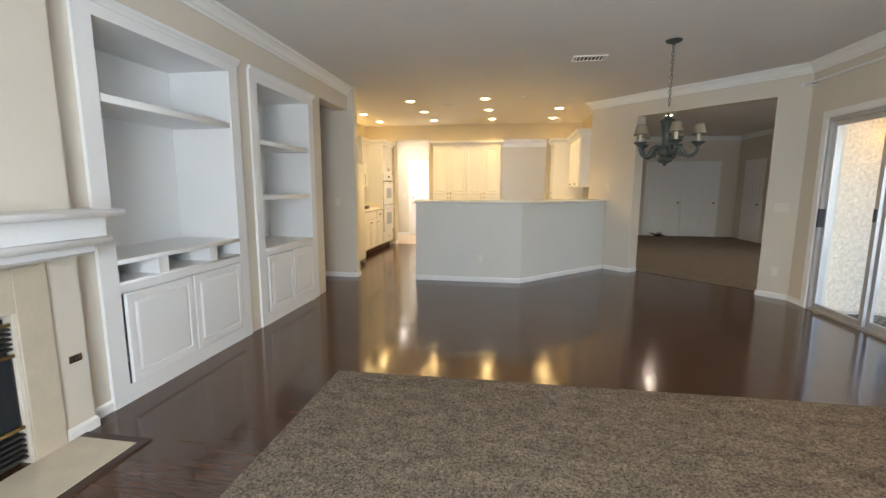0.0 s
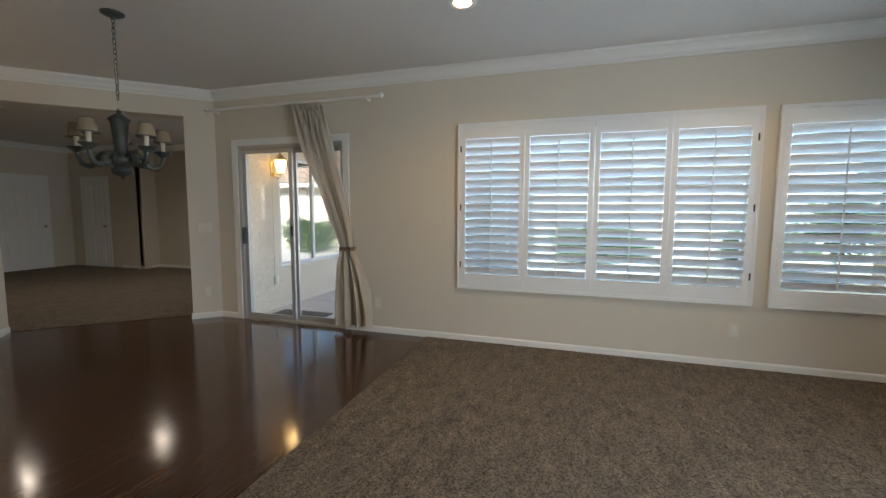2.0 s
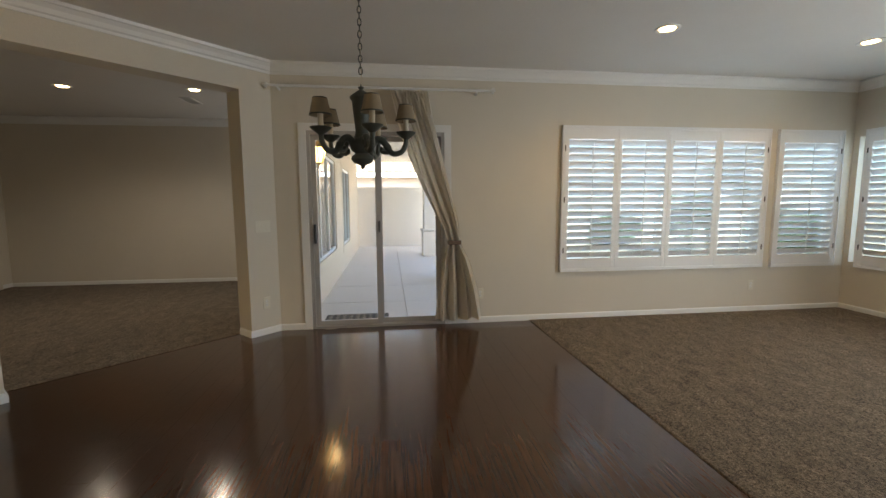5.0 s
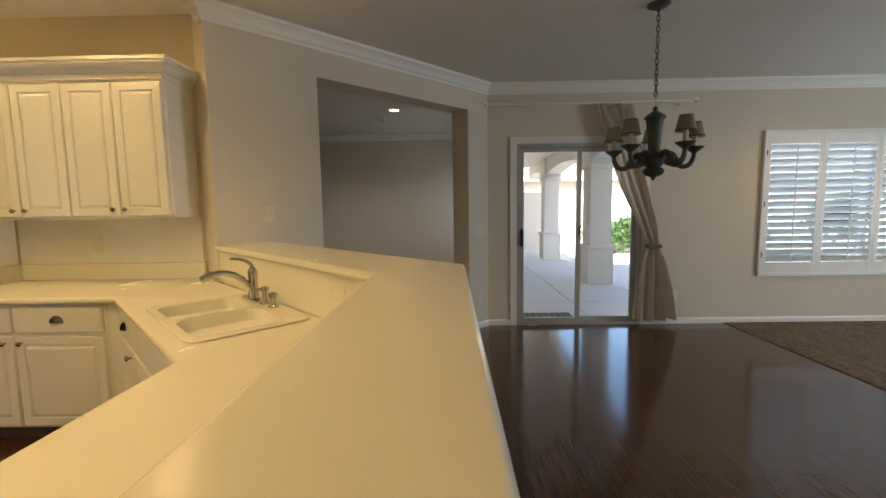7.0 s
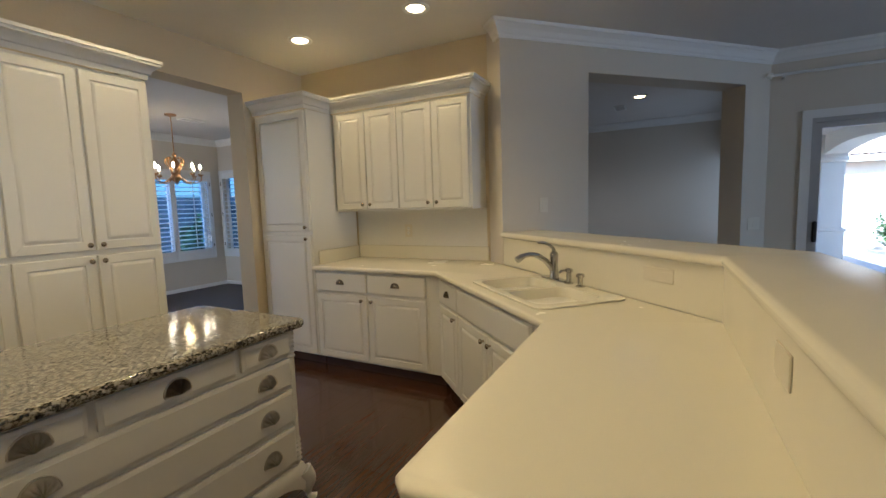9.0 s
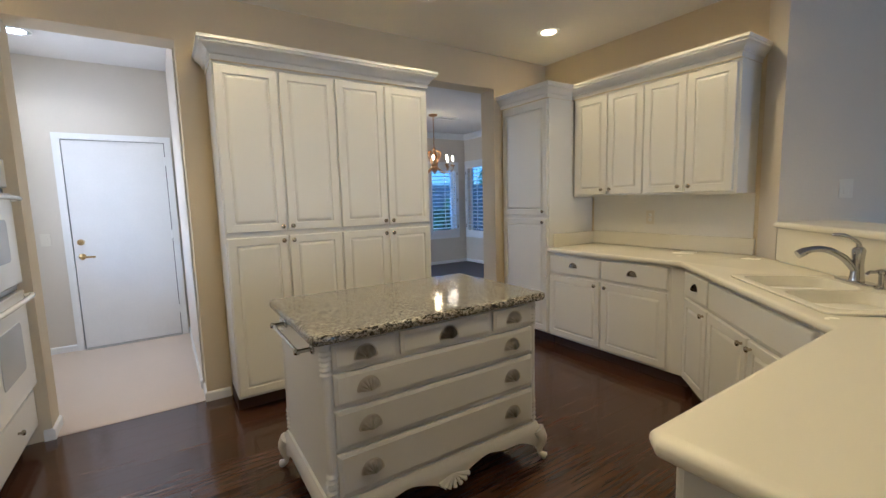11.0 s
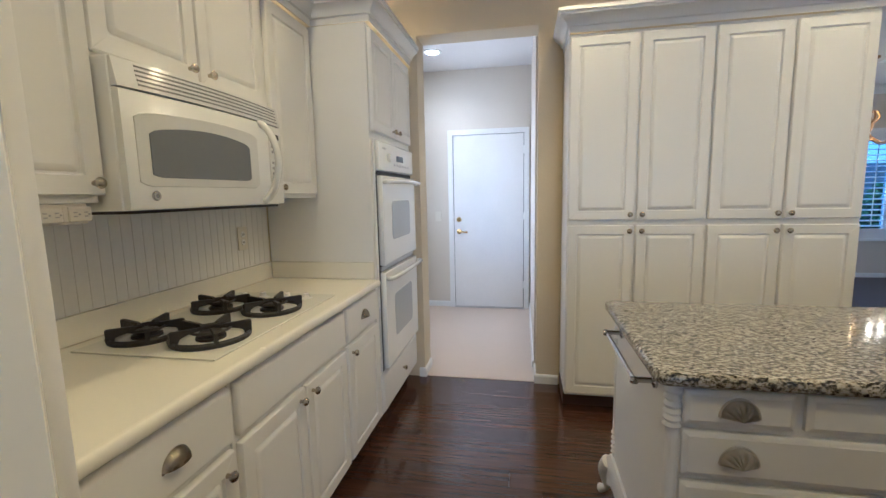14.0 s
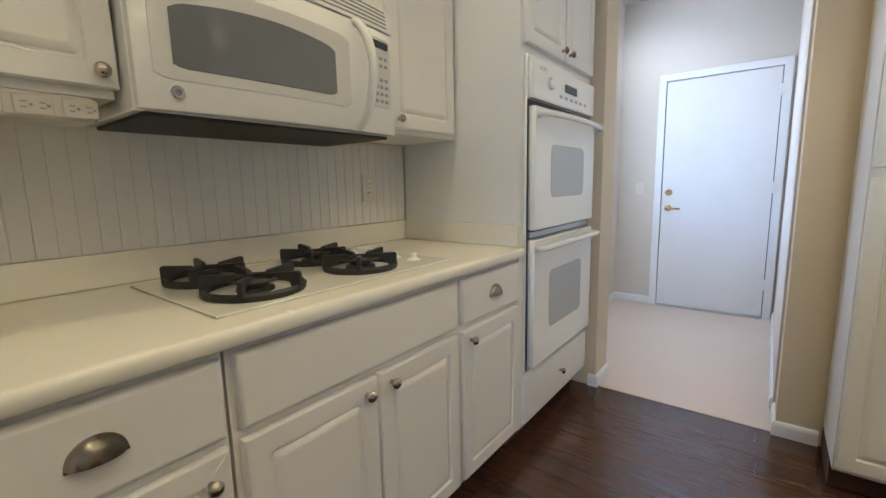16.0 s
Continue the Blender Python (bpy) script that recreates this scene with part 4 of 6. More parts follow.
# refrigerator
rp = thing("filler_cabinet", "tall white side panel between the refrigerator and the hob counter", "cabinet", rot(90, loc=(-1.70, 7.566, 0)))
part("panel", B(0.0, 0.0, 0.0, 0.030, 0.82, 2.238, b=0.002), CAB, rp)
fr = thing("refrigerator", "white side-by-side refrigerator between wall and counter", "refrigerator", rot(90, loc=(-1.73, 6.63, 0)))
part("case", B(0.0, 0.0, 0.06, 0.93, 0.65, 1.77, b=0.01), APPL, fr)
part("plinth", B(0.01, 0.03, 0.0, 0.92, 0.6, 0.058), SLOT, fr, "black bottom grille")
for x0, x1, hx in ((0.003, 0.40, 0.36), (0.406, 0.927, 0.45)):
    d_ = part("door", B(x0, -0.06, 0.075, x1, -0.002, 1.76, b=0.012), APPL, fr, "white refrigerator door")
    part("handle", tube(bmesh.new(), [(hx, -0.06, 0.75), (hx, -0.10, 0.78), (hx, -0.10, 1.50), (hx, -0.06, 1.53)], 0.012, 8), APPL, d_, "white handle")
    if x0 < 0.1:
        part("dispenser", B(0.08, -0.063, 1.02, 0.30, -0.0595, 1.36), GREYGL, d_, "grey water dispenser recess")

# island
IM = rot(-0.3, loc=(-0.166, 8.677, 0))
isl = thing("kitchen_island", "white antique-style chest of drawers used as kitchen island", "kitchen island", IM)
x0, x1, y0, y1 = -0.548, 0.540, -0.335, 0.335
part("body", B(x0, y0, 0.20, x1, y1, 0.852, b=0.003), CAB, isl)
rows_ = [(0.74, 0.838, [(-0.515, -0.252), (-0.228, 0.240), (0.264, 0.512)]), (0.592, 0.722, [(-0.515, 0.512)]), (0.42, 0.575, [(-0.515, 0.512)]), (0.225, 0.398, [(-0.515, 0.512)])]
for z0, z1, cols in rows_:
    for a, b in cols:
        rr = [(0, 0.0), (0.0, -0.012), (0.004, -0.016), (0.010, -0.016), (0.014, -0.020)]
        bm = bmesh.new()
        loft(bm, [[(x + a + d, y0 + y, z + z0 + d) for x, z in rrect(b - a - 2 * d, z1 - z0 - 2 * d, 0.003, 2)] for d, y in rr])
        dw = part("drawer", bm, CAB, isl)
        px = [(a + b) / 2] if b - a < 0.6 else [a + 0.138, b - 0.138]
        for p in px:
            part("shell_pull", SHELL, parent=dw, label="antique nickel shell-shaped pull", m=pose(p, y0 - 0.0195, (z0 + z1) / 2 - 0.002))
for cx in (x0 + 0.012, x1 - 0.012):
    for cy in (y0 + 0.008, y1 - 0.008):
        bm = bmesh.new()
        pr = [(0.016, 0.20)]
        for k in range(5):
            pr += [(0.016, 0.215 + k * 0.022), (0.024, 0.226 + k * 0.022)]
        pr += [(0.018, 0.33), (0.018, 0.70)]
        for k in range(6):
            pr += [(0.017, 0.715 + k * 0.02), (0.024, 0.725 + k * 0.02)]
        pr += [(0.018, 0.852)]
        part("corner_post", lathe(bm, pr, 14, (cx, cy, 0)), CAB, isl, "turned quarter column")
part("plinth", moulding(bmesh.new(), [(x0, y0), (x1, y0), (x1, y1), (x0, y1)], [(0, 0.205), (-0.010, 0.203), (-0.014, 0.190), (-0.022, 0.180), (-0.024, 0.15), (0, 0.15)], True), CAB, isl)
for yy in (y0 - 0.023, y1 + 0.003):
    bm = bmesh.new()
    n = 40
    fr_, bk_ = [], []
    rows = []
    for i in range(n + 1):
        s = i / n
        x = x0 - 0.02 + s * (x1 - x0 + 0.04)
        c = abs(2 * s - 1)
        z = 0.150 - 0.055 * math.exp(-((c - 0.0) / 0.16) ** 2) + 0.02 * math.exp(-((c - 0.38) / 0.12) ** 2) - 0.075 * max(0, (c - 0.72) / 0.28) ** 1.5
        rows.append([(x, yy, z - 0.02), (x, yy + 0.02, z - 0.02), (x, yy + 0.02, 0.155), (x, yy, 0.155)])
    loft(bm, rows)
    part("apron", bm, CAB, isl, "scalloped apron")
for xx in (x0 - 0.023, x1 + 0.003):
    bm = bmesh.new()
    rows = []
    for i in range(21):
        s = i / 20
        y = y0 - 0.01 + s * (y1 - y0 + 0.02)
        c = abs(2 * s - 1)
        z = 0.13 - 0.07 * max(0, (c - 0.6) / 0.4) ** 1.5
        rows.append([(xx, y, z - 0.01), (xx + 0.02, y, z - 0.01), (xx + 0.02, y, 0.155), (xx, y, 0.155)])
    loft(bm, rows)
    part("apron", bm, CAB, isl, "scalloped apron")
bm = bmesh.new()
for k in range(7):
    a = math.pi * (0.12 + 0.76 * k / 6)
    tube(bm, [(0, y0 - 0.036, 0.14), (0.085 * math.cos(a), y0 - 0.046, 0.14 - 0.06 * math.sin(a))], [0.004, 0.012], 6)
part("carved_shell", bm, CAB, isl, "carved shell ornament")
for sx, cx in ((-1, x0 - 0.01), (1, x1 + 0.01)):
    for sy, cy in ((-1, y0 - 0.01), (1, y1 + 0.01)):
        pts = smooth_path([(cx, cy, 0.16), (cx + sx * 0.018, cy + sy * 0.018, 0.115), (cx + sx * 0.01, cy + sy * 0.01, 0.06), (cx + sx * 0.012, cy + sy * 0.012, 0.03), (cx + sx * 0.03, cy + sy * 0.03, 0.012)], 5)
        part("leg", tube(bmesh.new(), pts, [0.038 - 0.0020 * min(i, 13) + (0.010 * (i - 14) / 6 if i > 14 else 0) for i in range(len(pts))], 10), CAB, isl, "cabriole leg")
it = thing("island_worktop", "speckled brown and grey granite worktop on the island", "countertop", IM)
part("slab", slab(bmesh.new(), [(x - 0.596, y - 0.385) for x, y in rrect(1.186, 0.77, 0.035, 4)], 0.853, 0.893, 0.016), GRANITE, it)
tb = thing("towel_bar", "chrome towel bar on the side of the island", "towel bar", IM)
for yy in (-0.22, 0.22):
    part("bracket", lathe(bmesh.new(), [(0.022, x0 - 0.001), (0.022, x0 - 0.008), (0.009, x0 - 0.014), (0.009, x0 - 0.055), (0.014, x0 - 0.065), (0.010, x0 - 0.075)], 12, (0, yy, 0.80), axis="x"), CHROME, tb)
part("bar", tube(bmesh.new(), [(x0 - 0.062, -0.24, 0.80), (x0 - 0.062, 0.24, 0.80)], 0.007, 10), CHROME, tb)


# ---- laundry hall door ----
hd = tagged(new("door_1"), "white flush panel door with brass lever and deadbolt", "door", kind="structure")
hd.matrix_basis = pose(-1.505, 12.16, 0)
part("door_leaf", B(-0.402, -0.014, 0.016, 0.402, -0.003, 2.028, b=0.001), mat("door_paint", (0.80, 0.79, 0.77), 0.35), hd, kind="structure")
# dark sheet behind the leaf paints the shaded gap along its edges
part("door_gap_shade", B(-0.4075, -0.0025, 0.002, 0.4075, -0.0012, 2.0325), SLOT, hd, "thin dark sheet painting the shade round the door leaf", kind="structure")
bm = bmesh.new()
for a, b, z0, z1 in ((-0.465, -0.408, 0, 2.09), (0.408, 0.465, 0, 2.09), (-0.408, 0.408, 2.033, 2.09)):
    box(bm, a, -0.030, z0, b, -0.001, z1)
part("door_frame", bm, TRIM, hd, kind="structure", soft=False)
part("threshold", B(-0.405, -0.05, 0.0045, 0.405, -0.002, 0.013), ALU, hd, kind="structure")
part("lever", tube(lathe(bmesh.new(), [(0.03, -0.0145), (0.03, -0.024), (0.012, -0.030), (0.012, -0.075)], 16, (-0.345, 0, 0.92), axis="y"), [(-0.345, -0.07, 0.92), (-0.24, -0.07, 0.915)], 0.009, 8), BRASS, hd, "brass lever handle")
part("deadbolt", lathe(bmesh.new(), [(0.03, -0.0145), (0.028, -0.030), (0.018, -0.040)], 16, (-0.345, 0, 1.06), axis="y"), BRASS, hd, "brass deadbolt")
for z in (0.25, 1.05, 1.80):
    part("hinge", B(0.392, -0.046, z, 0.416, -0.0305, z + 0.09, b=0.003), TRIM, hd)


def plate(name, label, m, kind="switch", w=0.075, h=0.118, holes=1, rocker=None):
    p = thing(name, label, "wall plate", m)
    part("plate", B(-w / 2, -0.006, -h / 2, w / 2, -0.0005, h / 2, b=0.002), PLATE, p)
    for i in range(holes):
        x = (i - (holes - 1) / 2) * 0.046
        if kind == "switch":
            part("rocker", B(x - 0.016, -0.009, -0.033, x + 0.016, -0.0062, 0.033, b=0.002), rocker or PLATE, p)
        else:
            for z in (-0.02, 0.02):
                so = part("socket", lathe(bmesh.new(), [(0.016, -0.006), (0.015, -0.008)], 14, (x, 0, z), axis="y"), TRIM, p)
                for dx in (-0.006, 0.006):
                    part("slot", B(x + dx - 0.0012, -0.0088, z - 0.006, x + dx + 0.0012, -0.0081, z + 0.006), SLOT, so)
    return p


plate("light_switch", "white light switch plate beside the hall door", pose(-2.10, 12.158, 1.10), holes=1)
plate("light_switch", "white light switch on the hall wall", pose(-1.66, 6.319, 1.13))
plate("wall_outlet", "almond wall outlet above the hob backsplash", rot(90, loc=(-2.5195, 9.10, 1.16)), "outlet")
plate("wall_outlet", "almond wall outlet under the wall cabinets", rot(-90, loc=(2.372, 8.92, 1.17)), "outlet")
plate("wall_outlet", "white outlet low on the half wall", pose(0.47, 6.309, 0.33), "outlet")
dgm = rot(-45)
DM = lambda s, z: rot(-45, loc=(2.21 + s * 0.7071, 7.95 - s * 0.7071, z))
plate("light_switch", "white light switch beside the dining opening above the bar", DM(0.37, 1.37))
plate("light_switch", "white triple light switch between dining opening and patio door", DM(2.73, 1.12), w=0.16, holes=3)
plate("wall_outlet", "white outlet between dining opening and patio door", DM(2.73, 0.33), "outlet")
plate("wall_outlet", "white outlet low under the long shuttered window", rot(-90, loc=(WX - 0.001, 0.36, 0.33)), "outlet")
plate("wall_outlet", "white outlet low on the wall beside the curtain", rot(-90, loc=(WX - 0.001, 3.74, 0.33)), "outlet")
plate("wall_outlet", "white outlet low under the corner window", rot(180, loc=(3.02, SY + 0.001, 0.33)), "outlet")
bo = thing("bar_outlet", "cream horizontal outlet strip on the bar splash", "wall plate", rot(-135, loc=(1.12, 6.835, 1.05)))
part("plate", B(-0.085, -0.0175, -0.032, 0.085, -0.0125, 0.032, b=0.002), PLATE, bo)
for x in (-0.05, 0.05):
    part("socket", B(x - 0.025, -0.0190, -0.016, x + 0.025, -0.0176, 0.016, b=0.0006), PLATE, bo)
bo2 = thing("bar_outlet", "cream outlet on the short peninsula splash", "wall plate", rot(180, loc=(0.0, 6.6215, 1.06)))
part("plate", B(-0.055, -0.006, -0.035, 0.055, -0.0005, 0.035, b=0.002), PLATE, bo2)


# ---- shutters and windows ----
def shutter(name, label, m, w, h, panels, tilt=-54, pitch=0.0785, hinge="l"):
    """Plantation shutter: w wide, h high, lower left corner at the origin, front towards -y."""
    t = thing(name, label, "window shutter", m, "plantation shutters")
    bm = bmesh.new()
    f = 0.032
    for a, b, z0, z1 in ((0, f, 0, h), (w - f, w, 0, h), (f, w - f, 0, f), (f, w - f, h - f, h)):
        box(bm, a, -0.030, z0, b, 0.0, z1)
    for a, b, z0, z1 in ((0, 0.014, 0, h), (w - 0.014, w, 0, h), (0.014, w - 0.014, 0, 0.014), (0.014, w - 0.014, h - 0.014, h)):
        box(bm, a, -0.037, z0, b, -0.030, z1)
    part("frame", bm, LOUV, t, soft=False)
    pw = (w - 2 * f) / panels
    st, rl = 0.046, 0.112
    n = int((h - 2 * f - 2 * rl) / pitch)
    lw = pw - 2 * st - 0.006
    lm = bmesh.new()
    pr = [(0.042 * math.cos(a), 0.0055 * math.sin(a)) for a in np.linspace(0, 2 * math.pi, 13)[:-1]]
    loft(lm, [[(x, y, z) for y, z in pr] for x in (0, lw)])
    lmesh = smooth(to_mesh("louver", lm, LOUV))
    for k in range(panels):
        bm = bmesh.new()
        box(bm, 0.002, -0.026, f + 0.002, st, 0.0, h - f - 0.002)
        box(bm, pw - st, -0.026, f + 0.002, pw - (0.004 if 2 * (k + 1) == panels else 0.002), 0.0, h - f - 0.002)
        free = h - 2 * f - n * pitch
        box(bm, st, -0.024, f + 0.002, pw - st, -0.002, f + free / 2)
        box(bm, st, -0.024, h - f - free / 2, pw - st, -0.002, h - f - 0.002)
        p = part("panel", bm, LOUV, t, m=pose(f + k * pw, -0.003, 0), soft=False)
        for i in range(n):
            part("louver", lmesh, parent=p, m=pose(st + 0.003, -0.013, f + free / 2 + (i + 0.5) * pitch, tilt))
        part("tilt_rod", B(pw / 2 - 0.006, -0.062, f + free / 2 + 0.03, pw / 2 + 0.006, -0.052, h - f - free / 2 - 0.03, b=0.002), LOUV, p, "thin tilt rod")
        hx = 0.0 if (k == 0 and hinge == "l") else pw
        for hz in (0.15, 0.5, 0.85) if k in (0, panels - 1) else ():
            part("hinge", B(hx - 0.006, -0.031, h * hz - 0.03, hx + 0.006, -0.0265, h * hz + 0.03), SLOT, p, "small metal hinge")
    return t


def window(name, m, w, h, lights=2, depth=0.15, pane=None, label="white vinyl window behind the shutters"):
    """A glazed window in an opening, room side towards -y."""
    t = tagged(new(name), label, "window", kind="structure")
    t.matrix_basis = m
    bm = bmesh.new()
    f = 0.045
    for a, b, z0, z1 in ((0, f, 0, h), (w - f, w, 0, h), (f, w - f, 0, f), (f, w - f, h - f, h)):
        box(bm, a, depth - 0.06, z0, b, depth, z1)
    for k in range(1, lights):
        x = w * k / lights
        box(bm, x - 0.025, depth - 0.055, f, x + 0.025, depth - 0.005, h - f)
    part("window_frame", bm, TRIM, t, kind="structure", soft=False)
    for k in range(lights):
        g = part("pane", B(w * k / lights + 0.03, depth - 0.034, 0.04, w * (k + 1) / lights - 0.03, depth - 0.030, h - 0.04), pane or SCREENED, t, kind="structure", soft=False)
        g.visible_shadow = False
    return t


SL = "white plantation shutter with tilted louvers and centre tilt rod"
shutter("plantation_shutter", "wide white plantation shutter with four louvered panels on the long wall", rot(-90, loc=(WX - 0.001, 2.82, 0.555)), 2.57, 1.64, 4)
shutter("plantation_shutter", SL, rot(-90, loc=(WX - 0.001, 0.14, 0.55)), 0.88, 1.64, 1, hinge="r")
shutter("plantation_shutter", SL, rot(180, loc=(4.09, SY + 0.001, 0.545)), 0.87, 1.64, 1)
shutter("plantation_shutter", SL, rot(180, loc=(2.92, SY + 0.001, 0.545)), 0.87, 1.64, 1, tilt=-46)
shutter("plantation_shutter", "white plantation shutter with two open-louvered panels in the breakfast room", rot(0, loc=(2.80, 14.449, 0.55)), 1.45, 1.62, 2, tilt=10)
shutter("plantation_shutter", "white plantation shutter on the breakfast room side window", rot(-90, loc=(4.449, 14.41, 0.55)), 0.93, 1.64, 1, tilt=10)
window("window_1", rot(-90, loc=(WX, 2.81, 0.60)), 2.54, 1.52, 2, 0.17)
window("window_2", rot(-90, loc=(WX, 0.11, 0.60)), 0.86, 1.52, 1, 0.17)
window("window_3", rot(180, loc=(4.18, SY, 0.60)), 0.95, 1.52, 1, 0.14)
window("window_4", rot(180, loc=(2.90, SY, 0.60)), 0.83, 1.52, 1, 0.14)
window("window_5", rot(0, loc=(2.88, 14.45, 0.62)), 1.28, 1.48, 2, 0.13, DAYBLUE)
window("window_6", rot(-90, loc=(4.45, 14.33, 0.62)), 0.80, 1.52, 1, 0.11, DAYBLUE)

# unseen window, inferred from the daylight that falls on the bookcases
window("window_9", rot(180, loc=(1.52, SY, 0.60)), 1.55, 1.52, 2, 0.14)

# ---- sliding patio door ----
sd = tagged(new("sliding_door"), "aluminium sliding glass patio door in a white casing", "door", kind="structure")
sd.matrix_basis = rot(-90, loc=(WX, 5.58, 0))
bm = bmesh.new()
for a, b, z0, z1 in ((-0.075, 0.0, 0.0, 2.175), (1.44, 1.515, 0.0, 2.175), (0.0, 1.44, 2.10, 2.175)):
    box(bm, a, -0.018, z0, b, -0.001, z1)
part("casing", bm, TRIM, sd, kind="structure", soft=False)
bm = bmesh.new()
for a, b, z0, z1 in ((0.0, 0.035, 0.02, 2.10), (1.405, 1.44, 0.02, 2.10), (0.035, 1.405, 2.06, 2.10), (0.0, 1.44, -0.015, 0.02)):
    box(bm, a, 0.0, z0, b, 0.13, z1)
part("frame", bm, ALU, sd, "aluminium outer frame and track", kind="structure", soft=False)
for a, b, y in ((0.037, 0.745, 0.03), (0.715, 1.403, 0.08)):
    bm = bmesh.new()
    for p, q, z0, z1 in ((a, a + 0.05, 0.022, 2.058), (b - 0.05, b, 0.022, 2.058), (a + 0.05, b - 0.05, 0.022, 0.075), (a + 0.05, b - 0.05, 2.008, 2.058)):
        box(bm, p, y, z0, q, y + 0.03, z1)
    sp_ = part("sash", bm, ALU, sd, "aluminium sliding sash", kind="structure", soft=False)
    g = part("pane", B(a + 0.045, y + 0.012, 0.07, b - 0.045, y + 0.017, 2.013), GLASS, sp_, kind="structure", soft=False)
    g.visible_shadow = False
part("pull_handle", B(0.050, -0.035, 0.93, 0.072, 0.0295, 1.13, b=0.005), SLOT, sd, "black pull handle", kind="structure")
part("latch", B(0.722, 0.005, 1.04, 0.738, 0.0295, 1.16, b=0.003), SLOT, sd, "black latch", kind="structure")

# ---- curtain on its rod ----
cr_ = thing("curtain_rod", "white curtain rod with ball finials above the patio door", "curtain rod")
part("rod", tube(bmesh.new(), [(WX - 0.09, 5.92, 2.52), (WX - 0.09, 3.66, 2.52)], 0.014, 12), TRIM, cr_)
for y in (5.93, 3.63):
    part("finial", lathe(bmesh.new(), [(0.008, -0.03), (0.016, -0.025), (0.012, -0.018), (0.030, 0.0), (0.022, 0.02), (0.006, 0.03)], 14, (WX - 0.09, y, 2.52)), TRIM, cr_)
for y in (5.82, 3.80):
    part("bracket", tube(bmesh.new(), [(WX - 0.001, y, 2.50), (WX - 0.06, y, 2.495), (WX - 0.09, y, 2.505)], 0.011, 8), TRIM, cr_)
cu = thing("curtain", "cream linen curtain gathered on its rod and held back", "curtain", pose(WX - 0.10, 4.1, 0.04))
bm = bmesh.new()
rows = []
NF = 90
zs = [2.50, 2.46, 2.40, 2.2, 2.0, 1.8, 1.6, 1.4, 1.25, 1.1, 1.0, 0.93, 0.86, 0.75, 0.6, 0.45, 0.3, 0.15, 0.07]
yc = np.interp(zs, [0.07, 0.5, 0.86, 0.93, 1.1, 1.6, 2.1, 2.5], [-0.10, -0.09, -0.055, -0.05, -0.01, 0.17, 0.33, 0.42])
wd = np.interp(zs, [0.07, 0.4, 0.75, 0.90, 0.96, 1.2, 1.6, 2.1, 2.5], [0.50, 0.43, 0.27, 0.13, 0.12, 0.22, 0.31, 0.37, 0.37])
dp = np.interp(zs, [0.07, 0.5, 0.90, 1.2, 1.8, 2.4, 2.5], [0.055, 0.05, 0.035, 0.035, 0.035, 0.022, 0.015])
for z, c, w, d in zip(zs, yc, wd, dp):
    row = []
    for i in range(NF + 1):
        s = i / NF
        ph = 2 * math.pi * s * (4.2 + 3.0 * max(0.0, (z - 2.3) / 0.2)) + 0.9 * math.sin(z * 2.1) + 1.3 * math.sin(s * 5 + z * 1.4)
        row.append((d * math.sin(ph) + 0.010 * math.sin(3.1 * ph + z * 3), c + (0.5 - s) * w + 0.010 * math.cos(ph * 1.3), z - 0.04))
    rows.append(row)
fine = []
for a, b in zip(rows, rows[1:]):
    for k in range(3):
        fine.append([tuple(Vector(p).lerp(Vector(q), k / 3)) for p, q in zip(a, b)])
fine.append(rows[-1])
loft(bm, fine, cap=False, loop=False)
bmesh.ops.solidify(bm, geom=bm.faces[:], thickness=0.003)
part("fabric", bm, LINEN, cu)
part("tieback", moulding(bmesh.new(), [(-0.055, 0.015), (0.055, 0.015), (0.055, -0.12), (-0.055, -0.12)], [(0.0, 0.865), (-0.006, 0.865), (-0.006, 0.905), (0.0, 0.905)], True), mat("tieback_brown", (0.14, 0.09, 0.06), 0.7), cu, "brown tieback")


# ---- lamps ----
def downlight(x, y, power, glow=LENS, col=WARM):
    t = thing("recessed_downlight", "white round recessed ceiling light, switched on", "ceiling light", pose(x, y, H), "recessed ceiling lights")
    part("trim_ring", lathe(bmesh.new(), [(0.098, 0.0), (0.098, -0.004), (0.088, -0.009), (0.068, -0.006), (0.062, 0.0)], 28), TRIM, t)
    part("lens", lathe(bmesh.new(), [(0.062, -0.003), (0.060, -0.0045), (0.03, -0.006)], 24), glow, t, "glowing lens")
    lamp("downlight_lamp", "SPOT", pose(x, y, H - 0.02), power, col, spot=150, soft=0.06)


for x, y in ((-2.0, 8.53), (-1.98, 9.50), (-0.80, 7.42), (-0.77, 8.42), (-0.77, 9.46), (0.44, 7.38), (0.45, 8.37), (0.47, 9.42), (1.70, 8.38), (1.70, 9.47)):
    downlight(x, y, 7.5 if y < 7.45 else 6)
for x, y in ((3.02, 2.45), (3.08, 0.45)):
    downlight(x, y, 7)
for x, y in ((3.90, 9.42), (5.42, 7.11), (5.40, 8.58)):
    downlight(x, y, 7, col=(1.0, 0.88, 0.74))
downlight(-2.0, 11.50, 6, mat("hall_glow", (1, 1, 1), 0.5, emit=((1.0, 0.92, 0.80), 12.0)), (1.0, 0.84, 0.64))


